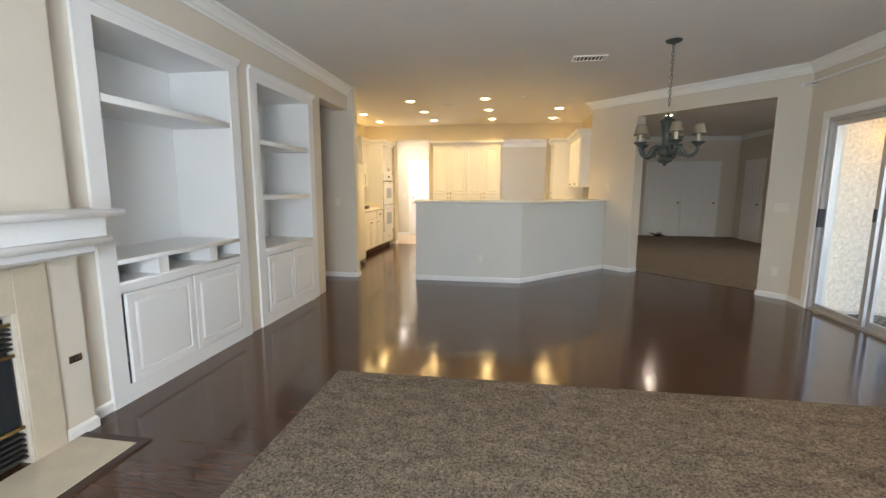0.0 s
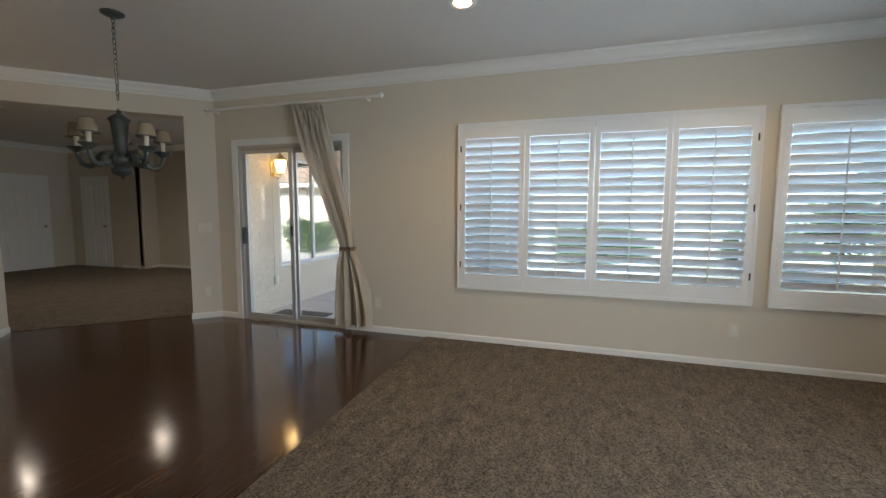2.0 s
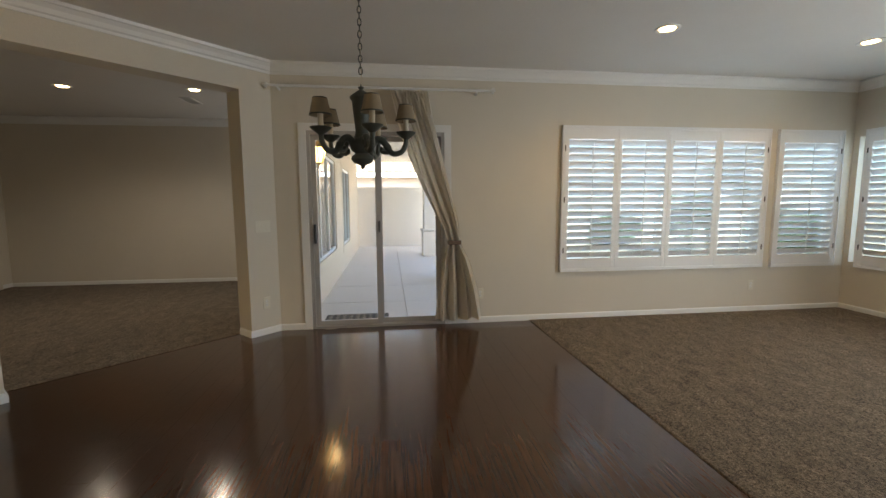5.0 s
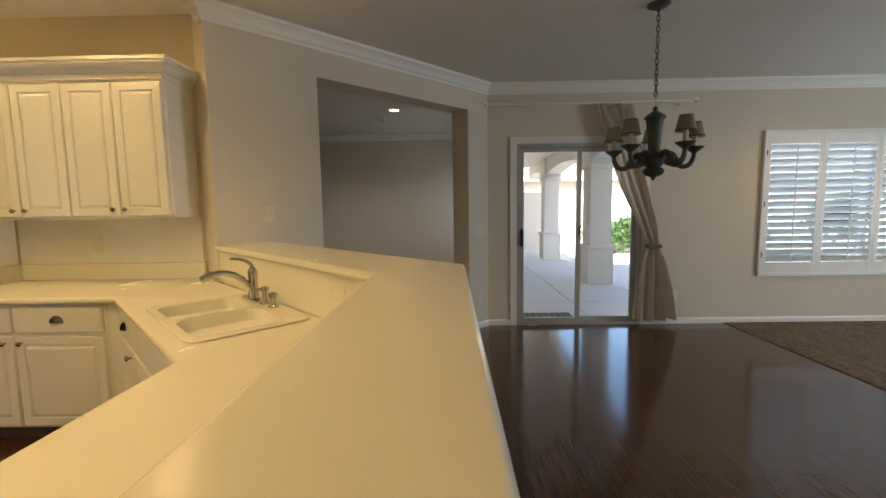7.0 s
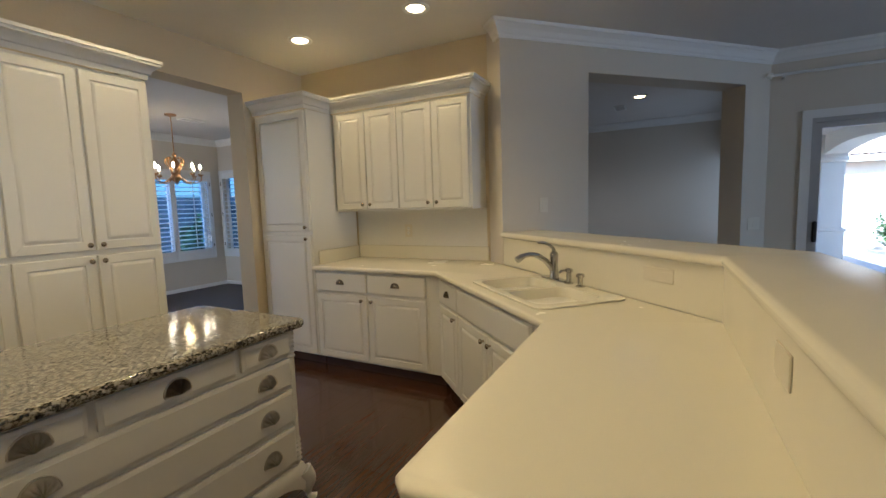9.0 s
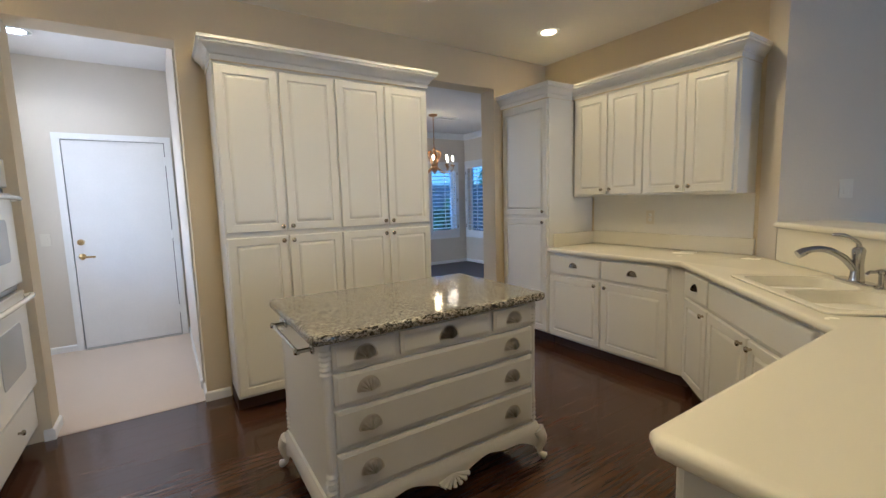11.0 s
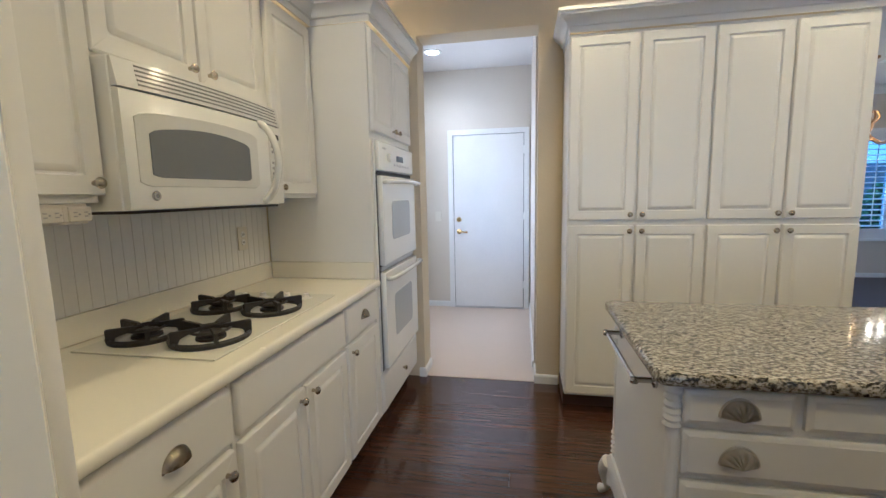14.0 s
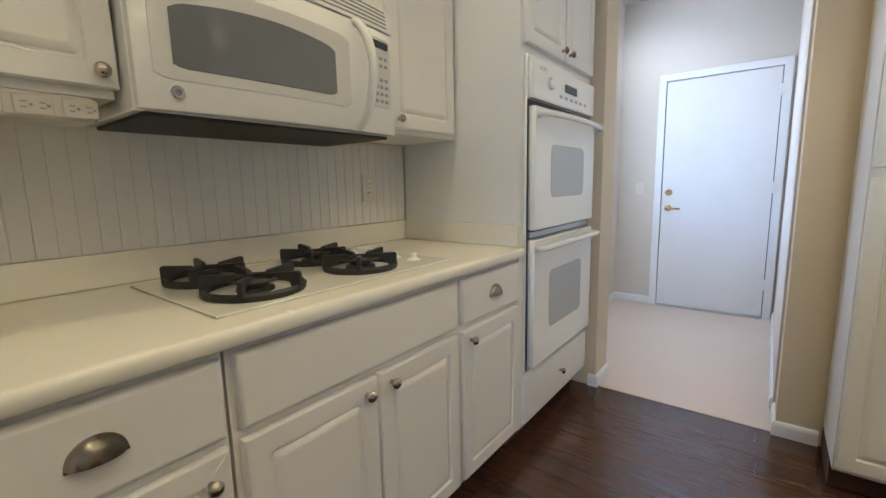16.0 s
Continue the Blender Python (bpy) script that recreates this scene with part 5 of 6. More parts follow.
def vent(name, label, x, y, w, d, n, z=None):
    t = thing(name, label, "ceiling vent", pose(x, y, (H if z is None else z)))
    bm = bmesh.new()
    for a, b, c, e in ((-w / 2, -d / 2, w / 2, -d / 2 + 0.02), (-w / 2, d / 2 - 0.02, w / 2, d / 2), (-w / 2, -d / 2 + 0.02, -w / 2 + 0.02, d / 2 - 0.02), (w / 2 - 0.02, -d / 2 + 0.02, w / 2, d / 2 - 0.02)):
        box(bm, a, b, -0.012, c, e, -0.001)
    part("frame", bm, TRIM, t, soft=False)
    part("backing", B(-w / 2 + 0.02, -d / 2 + 0.02, -0.003, w / 2 - 0.02, d / 2 - 0.02, -0.001), SLOT, t)
    for i in range(n):
        x_ = -w / 2 + 0.02 + (i + 0.5) * (w - 0.04) / n
        part("slat", B(x_ - 0.003, -d / 2 + 0.02, -0.011, x_ + 0.006, d / 2 - 0.02, -0.0035), TRIM, t)


fv = thing("floor_register", "small dark metal floor register on the vinyl floor", "floor vent", pose(-1.00, 11.52, 0.004))
part("frame", slab(bmesh.new(), [(-0.04, -0.10), (0.04, -0.10), (0.04, 0.10), (-0.04, 0.10)], 0, 0.006, 0.002), PLATE, fv)
for k in range(6):
    part("slot", B(-0.028, -0.085 + k * 0.030, 0.0062, 0.028, -0.070 + k * 0.030, 0.0072), SLOT, fv)
vent("ceiling_vent", "white ceiling air vent with slats in the living room", 1.70, 5.37, 0.36, 0.20, 8)
vent("ceiling_vent", "small dark ceiling vent in the kitchen", -0.17, 7.79, 0.25, 0.12, 6)
vent("ceiling_vent", "small ceiling vent near the bar", 1.09, 7.31, 0.16, 0.10, 4)
vent("ceiling_vent", "white ceiling air vent in the dining room", 6.0, 7.4, 0.36, 0.16, 8)
vent("ceiling_vent", "white ceiling air vent in the breakfast room", 3.05, 13.0, 0.34, 0.18, 8)


def chandelier():
    C = pose(2.40, 4.90, 0)
    t = thing("chandelier", "verdigris bronze chandelier with five shaded candle arms on a chain, unlit", "chandelier", C @ pose(0, 0, 1.565))
    z = lambda v: (v - 1.565) * (0.88 if v < 2.15 else 1.0)
    part("canopy", lathe(bmesh.new(), [(0.075, z(2.759)), (0.075, z(2.75)), (0.05, z(2.735)), (0.018, z(2.728)), (0.010, z(2.71))], 22), BRONZE, t)
    for i in range(18):
        bm = bmesh.new()
        zc = z(2.705 - i * 0.036)
        ring = []
        for k in range(12):
            a = 2 * math.pi * k / 12
            p = Vector((0.011 * math.cos(a), 0, 0.023 * math.sin(a) + zc))
            if i % 2:
                p = Vector((0, p.x, p.z))
            ring.append(p)
        rs = []
        for k, p in enumerate(ring + ring[:1]):
            d = (ring[(k + 1) % 12] - ring[k - 1 if k < 12 else 11]).normalized()
            s = Vector((0, 1, 0)) if not i % 2 else Vector((1, 0, 0))
            o = d.cross(s)
            rs.append([p + (s * math.cos(b) + o * math.sin(b)) * 0.0035 for b in (0, 1.57, 3.14, 4.71)])
        loft(bm, rs, cap=False)
        part("chain_link", bm, BRONZE, t)
    part("cord", tube(bmesh.new(), [(0.006, 0.004, z(2.72)), (-0.006, 0, z(2.45)), (0.004, -0.004, z(2.13))], 0.003, 6), CANDLE, t)
    part("column", lathe(bmesh.new(), [(0.004, z(2.145)), (0.020, z(2.135)), (0.010, z(2.12)), (0.03, z(2.105)), (0.070, z(2.07)), (0.072, z(2.06)), (0.058, z(2.04)), (0.048, z(1.92)), (0.040, z(1.83)), (0.046, z(1.80)), (0.052, z(1.785))], 24), BRONZE, t)
    part("hub", lathe(bmesh.new(), [(0.050, z(1.785)), (0.075, z(1.76)), (0.080, z(1.73)), (0.070, z(1.70)), (0.045, z(1.675)), (0.068, z(1.655)), (0.072, z(1.635)), (0.055, z(1.61)), (0.025, z(1.598)), (0.012, z(1.588)), (0.016, z(1.58)), (0.003, z(1.567))], 24), BRONZE, t)
    for k in range(5):
        a = radians(51.7 + 72 * k)
        u = Vector((math.cos(a), math.sin(a), 0))
        P = lambda r, zz: u * r + Vector((0, 0, z(zz)))
        pts = smooth_path([P(0.05, 1.72), P(0.09, 1.775), P(0.13, 1.765), P(0.16, 1.71), P(0.195, 1.675), P(0.245, 1.69), P(0.27, 1.74), P(0.275, 1.785)], 6)
        rr = [0.024 - 0.010 * i / len(pts) for i in range(len(pts))]
        arm = part("arm", tube(bmesh.new(), pts, rr, 10), BRONZE, t, "scrolled bronze arm")
        sc = smooth_path([P(0.13, 1.755), P(0.165, 1.725), P(0.16, 1.69), P(0.125, 1.695), P(0.13, 1.72)], 5)
        part("scroll", tube(bmesh.new(), sc, 0.017, 8), BRONZE, arm)
        part("cup", lathe(bmesh.new(), [(0.012, z(1.775)), (0.022, z(1.785)), (0.058, z(1.818)), (0.063, z(1.828)), (0.050, z(1.828)), (0.02, z(1.815))], 18, (u.x * 0.275, u.y * 0.275, 0)), BRONZE, arm, "flared drip cup")
        part("candle_sleeve", lathe(bmesh.new(), [(0.0165, z(1.82)), (0.0165, z(1.93)), (0.008, z(1.935))], 14, (u.x * 0.275, u.y * 0.275, 0)), CANDLE, arm, "cream candle sleeve")
        bm = bmesh.new()
        pr = [(0.064, z(1.905)), (0.061, z(1.905)), (0.039, z(2.018)), (0.042, z(2.018))]
        seg = 24
        rings = [[(r_ * math.cos(2 * math.pi * i / seg) + u.x * 0.275, r_ * math.sin(2 * math.pi * i / seg) + u.y * 0.275, zz) for i in range(seg)] for r_, zz in pr + pr[:1]]
        loft(bm, rings, cap=False)
        sh = part("shade", bm, SHADE, arm, "small beige cone lampshade")
        for r_, zz in ((0.0655, 1.909), (0.0435, 2.014)):
            part("shade_trim", lathe(bmesh.new(), [(r_ - 0.003, z(zz) - 0.004), (r_, z(zz) - 0.004), (r_ - 0.001, z(zz) + 0.004), (r_ - 0.004, z(zz) + 0.004)], 24, (u.x * 0.275, u.y * 0.275, 0), cap=False), BRONZE, sh, "dark trim band")
    return t


chandelier()


def gold_chandelier(x, y):
    t = thing("chandelier", "ornate antique gold chandelier with lit candle bulbs in the breakfast room", "chandelier", pose(x, y, 1.86))
    zt = H - 1.86
    part("canopy", lathe(bmesh.new(), [(0.075, zt - 0.001), (0.07, zt - 0.02), (0.02, zt - 0.035)], 20), ANTIQUE, t)
    part("rod", tube(bmesh.new(), [(0, 0, zt - 0.03), (0, 0, 0.36)], 0.007, 8), ANTIQUE, t)
    part("body", lathe(bmesh.new(), [(0.01, 0.38), (0.03, 0.35), (0.015, 0.32), (0.05, 0.25), (0.075, 0.16), (0.05, 0.08), (0.07, 0.04), (0.05, 0.0), (0.02, -0.03), (0.005, -0.06)], 18), ANTIQUE, t)
    for k in range(8):
        a = radians(45 * k + 10)
        u = Vector((math.cos(a), math.sin(a), 0))
        P = lambda r, z: u * r + Vector((0, 0, z))
        arm = part("arm", tube(bmesh.new(), smooth_path([P(0.05, 0.05), P(0.12, -0.01), P(0.20, -0.04), P(0.29, -0.01), P(0.31, 0.06), P(0.27, 0.09)], 5), 0.008, 8), ANTIQUE, t)
        part("leaf_scroll", tube(bmesh.new(), smooth_path([P(0.05, 0.16), P(0.11, 0.24), P(0.09, 0.31), P(0.05, 0.30)], 5), [0.004 + 0.006 * math.sin(math.pi * i / 15) for i in range(16)], 6), ANTIQUE, arm)
        part("cup", lathe(bmesh.new(), [(0.01, 0.05), (0.035, 0.07), (0.038, 0.08), (0.014, 0.075)], 12, tuple(P(0.30, 0))), ANTIQUE, arm)
        part("candle_sleeve", lathe(bmesh.new(), [(0.011, 0.075), (0.011, 0.15)], 10, tuple(P(0.30, 0))), CANDLE, arm)
        part("bulb", lathe(bmesh.new(), [(0.008, 0.15), (0.017, 0.175), (0.013, 0.20), (0.003, 0.225)], 12, tuple(P(0.30, 0))), BULB, arm, "glowing candle bulb")
    lamp("chandelier_lamp", "POINT", pose(x, y, 2.15), 3, WARM, soft=0.05)


gold_chandelier(2.66, 12.86)


# ---- built-in bookcases ----
def bookcase(name, label, y0, w, h, shelves, cubbies, doors, basez):
    """Front towards +x; y0 is the near end."""
    t = thing(name, label, "built-in bookcase", rot(90, loc=(BX + 0.022, y0, 0)))
    d, st = 0.56, 0.115
    bm = bmesh.new()
    for a, b, z0, z1 in ((0, st, 0.0, h), (w - st, w, 0.0, h), (st, w - st, h - 0.10, h)):
        box(bm, a, -0.002, z0, b, 0.02, z1)
    part("face_frame", bm, SHELF, t, soft=False)
    part("cornice", moulding(bmesh.new(), [(-0.015, -0.002), (w + 0.015, -0.002)], [(0, h - 0.03), (-0.008, h - 0.03), (-0.014, h - 0.01), (-0.026, h), (-0.026, h + 0.022), (0, h + 0.022)]), SHELF, t)
    part("base_strip", B(st, -0.004, 0.0, w - st, 0.02, 0.115, b=0.003), SHELF, t)
    part("side_panel", B(st - 0.02, 0.0201, 0.0, st, d, h - 0.08), SHELF, t, soft=False)
    part("side_panel", B(w - st, 0.0201, 0.0, w - st + 0.02, d, h - 0.08), SHELF, t, soft=False)
    part("back_panel", B(st - 0.02, d + 0.0002, 0.0, w - st + 0.02, d + 0.012, h - 0.08), SHELF, t, soft=False)
    part("top_panel", B(st + 0.0002, 0.0201, h - 0.0999, w - st - 0.0002, d - 0.0002, h - 0.08), SHELF, t, soft=False)
    part("counter_shelf", B(st, -0.006, basez - 0.030, w - st, d - 0.001, basez, b=0.004), SHELF, t)
    for z in shelves:
        part("shelf", B(st + 0.001, 0.012, z - 0.046, w - st - 0.001, d - 0.001, z, b=0.003), SHELF, t)
    zt = basez - 0.030
    if cubbies:
        part("cubby_floor", B(st, 0.0, zt - 0.128, w - st, d - 0.002, zt - 0.108), SHELF, t)
        for c in cubbies:
            part("divider", B(c - 0.041, 0.0, zt - 0.108, c + 0.041, d - 0.002, zt - 0.0005), SHELF, t)
        zt -= 0.128
    part("rail", B(st, 0.0, zt - 0.05, w - st, 0.02, zt - 0.0005, b=0.002), SHELF, t)
    dw = (w - 2 * st - 0.03) / doors
    for k in range(doors):
        part("door", door_bm(dw - 0.012, zt - 0.05 - 0.125), SHELF, t, m=pose(st + 0.015 + k * dw + 0.006, 0.004, 0.12))
    return t


bookcase("bookcase", "wide white built-in bookcase with empty shelf and cubbies over two doors", 2.345, 1.405, 2.395, [1.880], [0.463, 0.963], 2, 0.905)
bookcase("bookcase", "narrower white built-in bookcase with two empty shelves over doors", 3.92, 1.24, 2.395, [1.268, 1.790], [], 2, 0.755)

# ---- fireplace ----
fp = thing("fireplace", "white mantel fireplace with beige stone surround and black firebox", "fireplace", rot(90, loc=(-1.40, 1.00, 0)))
part("firebox", B(-0.72, 0.16, 0.02, 0.78, 0.5, 0.80), SHADOWBOX, fp, "black firebox interior")
for a, b, z0, z1 in ((-0.92, -0.602, 0.0, 0.97), (0.862, 1.01, 0.0, 0.97), (-0.60, 0.86, 0.76, 0.97)):
    part("stone_slab", B(a, -0.02, z0, b, -0.001, z1, b=0.002), STONE, fp, "beige stone surround slab")
part("frieze", B(-1.05, -0.20, 1.09, 1.19, -0.001, 1.197, b=0.004), SHELF, fp)
part("frieze_moulding", B(-1.05, -0.225, 1.055, 1.205, -0.001, 1.089, b=0.01), SHELF, fp)
part("bed_moulding", B(-1.04, -0.15, 1.0, 1.17, -0.001, 1.054, b=0.012), SHELF, fp)
part("mantel_shelf", B(-1.10, -0.29, 1.198, 1.225, -0.001, 1.230, b=0.004), SHELF, fp)
bm = bmesh.new()
for z in (0.20, 0.56, 0.71):
    box(bm, -0.58, -0.005, z - 0.008, 0.84, 0.012, z + 0.008)
part("brass_bar", bm, BRASS, fp, "brass trim bars")
bm = bmesh.new()
for k in range(5):
    box(bm, -0.58, 0.0, 0.04 + k * 0.028, 0.84, 0.03, 0.052 + k * 0.028)
    box(bm, -0.58, 0.0, 0.585 + k * 0.024, 0.84, 0.03, 0.595 + k * 0.024)
part("louvred_grille", bm, BLACK, fp, "black louvred grille")
part("grille_backing", B(-0.585, 0.045, 0.02, 0.845, 0.055, 0.73), SHADOWBOX, fp, "black backing behind the louvres")
part("glass_screen", B(-0.58, 0.02, 0.20, 0.84, 0.03, 0.56), SCREEN, fp, "dark glass front")
hs = thing("hearth", "beige stone hearth slab in the floor with dark border", "hearth")
part("stone", slab(bmesh.new(), [(-1.385, -0.2), (-1.03, -0.2), (-1.03, 2.07), (-1.385, 2.07)], 0.0, 0.012, 0.004), STONE, hs)
part("border", moulding(bmesh.new(), [(-1.385, 2.071), (-1.029, 2.071), (-1.029, -0.2)], [(0.0, 0.0), (0.0, 0.010), (0.045, 0.010), (0.05, 0.0)]), mat("dark_strip", (0.04, 0.018, 0.012), 0.3), hs)
gk = thing("gas_valve_plate", "brushed metal gas key plate low on the wall by the fireplace", "wall plate", rot(90, loc=(-1.399, 2.11, 0.435)))
part("plate", B(-0.035, -0.006, -0.02, 0.035, -0.0008, 0.02, b=0.002), NICKEL, gk)
part("key_socket", lathe(bmesh.new(), [(0.010, -0.006), (0.010, -0.012), (0.005, -0.012)], 12, axis="y"), SLOT, gk)

# ---- dining room and entry doors ----
def panel_door(name, label, m, w, h=2.03, knob=True):
    t = tagged(new(name), label, "door", kind="structure")
    t.matrix_basis = m
    bm = bmesh.new()
    for a, b, z0, z1 in ((-0.06, -0.002, 0, h + 0.06), (w + 0.002, w + 0.06, 0, h + 0.06), (-0.002, w + 0.002, h + 0.003, h + 0.06)):
        box(bm, a, -0.02, z0, b, -0.001, z1)
    part("door_frame", bm, TRIM, t, kind="structure", soft=False)
    lf = part("door_leaf", B(0, -0.03, 0.008, w, -0.002, h, b=0.002), TRIM, t, kind="structure")
    for z0, z1 in ((0.15, 0.75), (0.90, h - 0.15)):
        for a, b in ((0.11, w / 2 - 0.05), (w / 2 + 0.05, w - 0.11)):
            part("raised_panel", door_bm(b - a, z1 - z0, 0.012), TRIM, lf, m=pose(a, -0.0302, z0))
    if knob:
        part("knob", lathe(bmesh.new(), [(0.025, -0.03), (0.012, -0.04), (0.026, -0.07), (0.01, -0.085)], 12, (w - 0.07, 0, 0.95), axis="y"), BRASS, t, "brass knob")
    return t


panel_door("door_2", "white panelled entry door, one of a pair", pose(4.70, 13.20, 0), 0.90, 2.03)
panel_door("door_3", "white panelled entry door, one of a pair", pose(5.62, 13.20, 0), 0.90, 2.03)
panel_door("door_4", "white panelled closet door in the entry", rot(-90, loc=(7.02, 12.75, 0)), 0.78)

dp = thing("dried_flowers", "small dark dried flower bunch on the entry floor", "dried flowers", pose(4.95, 12.8, 0.006))
rg = random.Random(21)
bm = bmesh.new()
for k in range(26):
    a, r_ = rg.uniform(0, 6.28), rg.uniform(0.08, 0.24)
    tube(bm, [(0, 0, 0.01), (math.cos(a) * r_ * 0.5, math.sin(a) * r_ * 0.5, rg.uniform(0.04, 0.09)), (math.cos(a) * r_, math.sin(a) * r_, rg.uniform(0.02, 0.16))], [0.006, 0.012, 0.004], 5)
part("stalks", bm, mat("dried_flower", (0.06, 0.03, 0.025), 0.9), dp)


# ---- outside ----
struct("ground", slab(bmesh.new(), [(-300, -300), (300, -300), (300, 300), (-300, 300)], -0.40, -0.28), GROUND, "pale gravel ground")
struct("yard_ground", slab(bmesh.new(), [(4.44, -14), (60, -14), (60, 5.7), (4.44, 5.7)], -0.27, -0.075), GROUND, "pale gravel yard")


def slabs(name, label, x0, y0, x1, y1, nx, ny, z=-0.05):
    dx, dy = (x1 - x0) / nx, (y1 - y0) / ny
    root = tagged(new(name), label, kind="structure")
    me = to_mesh("concrete_slab", B(0.004, 0.004, -0.06, dx - 0.004, dy - 0.004, 0.0, b=0.004), CONC)
    for i in range(nx):
        for j in range(ny):
            part("concrete_slab", me, parent=root, m=pose(x0 + i * dx, y0 + j * dy, z), kind="structure")


slabs("patio", "grey concrete patio slabs with open joints", 4.45, -0.1, 14.05, 5.7, 8, 5)
# stucco wall along the patio with windows


def stucco_window(name, x0, x1, z0, z1):
    t = tagged(new(name), "aluminium framed window with white louvered shutter behind the glass, in a raised stucco surround", "window", kind="structure")
    t.matrix_basis = pose(x0, 5.75, z0)
    w, h = x1 - x0, z1 - z0
    bm = bmesh.new()
    s = 0.13
    for a, b, c, d in ((-s, 0, -s, h + s), (w, w + s, -s, h + s), (0, w, -s, 0), (0, w, h, h + s)):
        box(bm, a, -0.05, c, b, -0.031, d)
    part("surround", bm, STUCS, t, "raised stucco surround", kind="structure", soft=False)
    bm = bmesh.new()
    n = 3 if w > 2 else 2
    for a, b, c, d in ((0, 0.05, 0, h), (w - 0.05, w, 0, h), (0.05, w - 0.05, 0, 0.05), (0.05, w - 0.05, h - 0.05, h)):
        box(bm, a, -0.03, c, b, 0.03, d)
    for k in range(1, n):
        box(bm, w * k / n - 0.025, -0.03, 0.05, w * k / n + 0.025, 0.02, h - 0.05)
    part("window_frame", bm, TRIM, t, kind="structure", soft=False)
    for k in range(n):
        part("pane", B(w * k / n + 0.03, -0.005, 0.04, w * (k + 1) / n - 0.03, 0.0, h - 0.04), OUTGLASS, t, kind="structure", soft=False)
    part("shutter_louvers", louvers(w, h), LOUV, t, "white louvered shutter behind the glass", kind="structure")


def louvers(w, h):
    bm = bmesh.new()
    for k in range(int(h / 0.085)):
        z = 0.05 + k * 0.085
        loft(bm, [[(x, 0.05, z), (x, 0.055, z - 0.004), (x, 0.085, z + 0.074), (x, 0.08, z + 0.078)] for x in (0.06, w - 0.06)])
    for x in (0.02, w / 3, 2 * w / 3, w - 0.06):
        box(bm, x - 0.03, 0.045, 0.02, x + 0.05, 0.075, h - 0.02)
    return bm


wall("wall_patio_stucco", (WX + 0.18, 5.735), (13.0, 5.735), -0.03, [(0.68, 3.18, 0.52, 2.10), (4.40, 5.85, 0.45, 2.10)], 2.72, -0.1, STUCCO, "tan rough stucco wall of the house wing")
stucco_window("window_7", 5.11, 7.61, 0.52, 2.10)
stucco_window("window_8", 8.83, 10.28, 0.45, 2.10)
wall("wall_wing_back", (7.6, 5.90), (13.0, 5.90), 0.1, (), 2.72, -0.1, WALL)
wall("wall_wing_end", (13.0, 5.70), (13.0, 6.0), -0.1, (), 2.72, -0.1, STUCCO, "tan stucco wall end")
struct("patio_ceiling", slab(bmesh.new(), [(4.44, 3.35), (13.2, 3.35), (13.2, 5.74), (4.44, 5.74)], 2.62, 2.80), STUCW, "pale stucco patio ceiling")
struct("patio_roof", slab(bmesh.new(), [(4.95, 3.1), (13.5, 3.1), (13.5, 5.28), (4.95, 5.28)], 2.81, 3.4), TILE, "tiled patio roof")
bm = bmesh.new()
for a, b in ((4.44, 7.0), (7.46, 10.7), (11.16, 13.2)):
    rows = []
    for i in range(17):
        s = i / 16
        x = a + s * (b - a)
        z = 2.22 + 0.14 * (1 - abs(2 * s - 1) ** 2)
        rows.append([(x, 3.42, z), (x, 3.80, z), (x, 3.80, 2.62), (x, 3.42, 2.62)])
    loft(bm, rows)
struct("patio_arches", bm, STUCW, "pale stucco arches between the patio columns")
for x in (7.23, 10.93):
    c = thing("patio_column", "square pale stucco column with banded base on the patio", "column", pose(x, 3.64, -0.05), "patio columns")
    part("shaft", B(-0.20, -0.20, 0.70, 0.20, 0.20, 2.10, b=0.01), STUCW, c)
    part("pedestal", B(-0.235, -0.235, 0.0, 0.235, 0.235, 0.64, b=0.01), STUCW, c)
    part("band", B(-0.26, -0.26, 0.64, 0.26, 0.26, 0.72, b=0.02), STUCW, c)
    part("capital", B(-0.25, -0.25, 2.10, 0.25, 0.25, 2.20, b=0.02), STUCW, c)
    part("capital_block", B(-0.225, -0.225, 2.20, 0.225, 0.225, 2.67, b=0.01), STUCW, c)

# outlet on the stucco
so_ = thing("outdoor_outlet", "beige weatherproof outlet cover low on the stucco wall", "outlet", pose(5.0, 5.704, 0.36))
part("cover", B(-0.04, -0.022, -0.06, 0.04, 0.0, 0.06, b=0.006), PLATE, so_)

# lantern
ln = thing("wall_lantern", "brass wall lantern with lit amber glass on the stucco wall", "wall lantern", pose(5.0, 5.70, 1.92))
part("back_plate", B(-0.05, -0.012, -0.12, 0.05, 0.003, 0.08, b=0.004), BRASS, ln)
part("arm", tube(bmesh.new(), smooth_path([(0, -0.01, -0.06), (0, -0.06, -0.14), (0, -0.12, -0.13), (0, -0.13, -0.09)], 4), 0.008, 8), BRASS, ln)
part("glass", lathe(bmesh.new(), [(0.04, -0.08), (0.075, 0.06), (0.07, 0.10)], 6, (0, -0.13, 0)), mat("amber_glow", (1, 0.8, 0.4), 0.3, emit=((1.0, 0.60, 0.22), 1.5)), ln, "glowing amber glass")
part("cage", lathe(bmesh.new(), [(0.03, -0.10), (0.045, -0.085), (0.045, -0.078)], 6, (0, -0.13, 0)), BRASS, ln)
for k in range(6):
    a = math.pi * k / 3
    part("cage_rib", tube(bmesh.new(), [(0.045 * math.cos(a), -0.13 + 0.045 * math.sin(a), -0.08), (0.079 * math.cos(a), -0.13 + 0.079 * math.sin(a), 0.06), (0.074 * math.cos(a), -0.13 + 0.074 * math.sin(a), 0.10)], 0.005, 6), BRASS, ln)
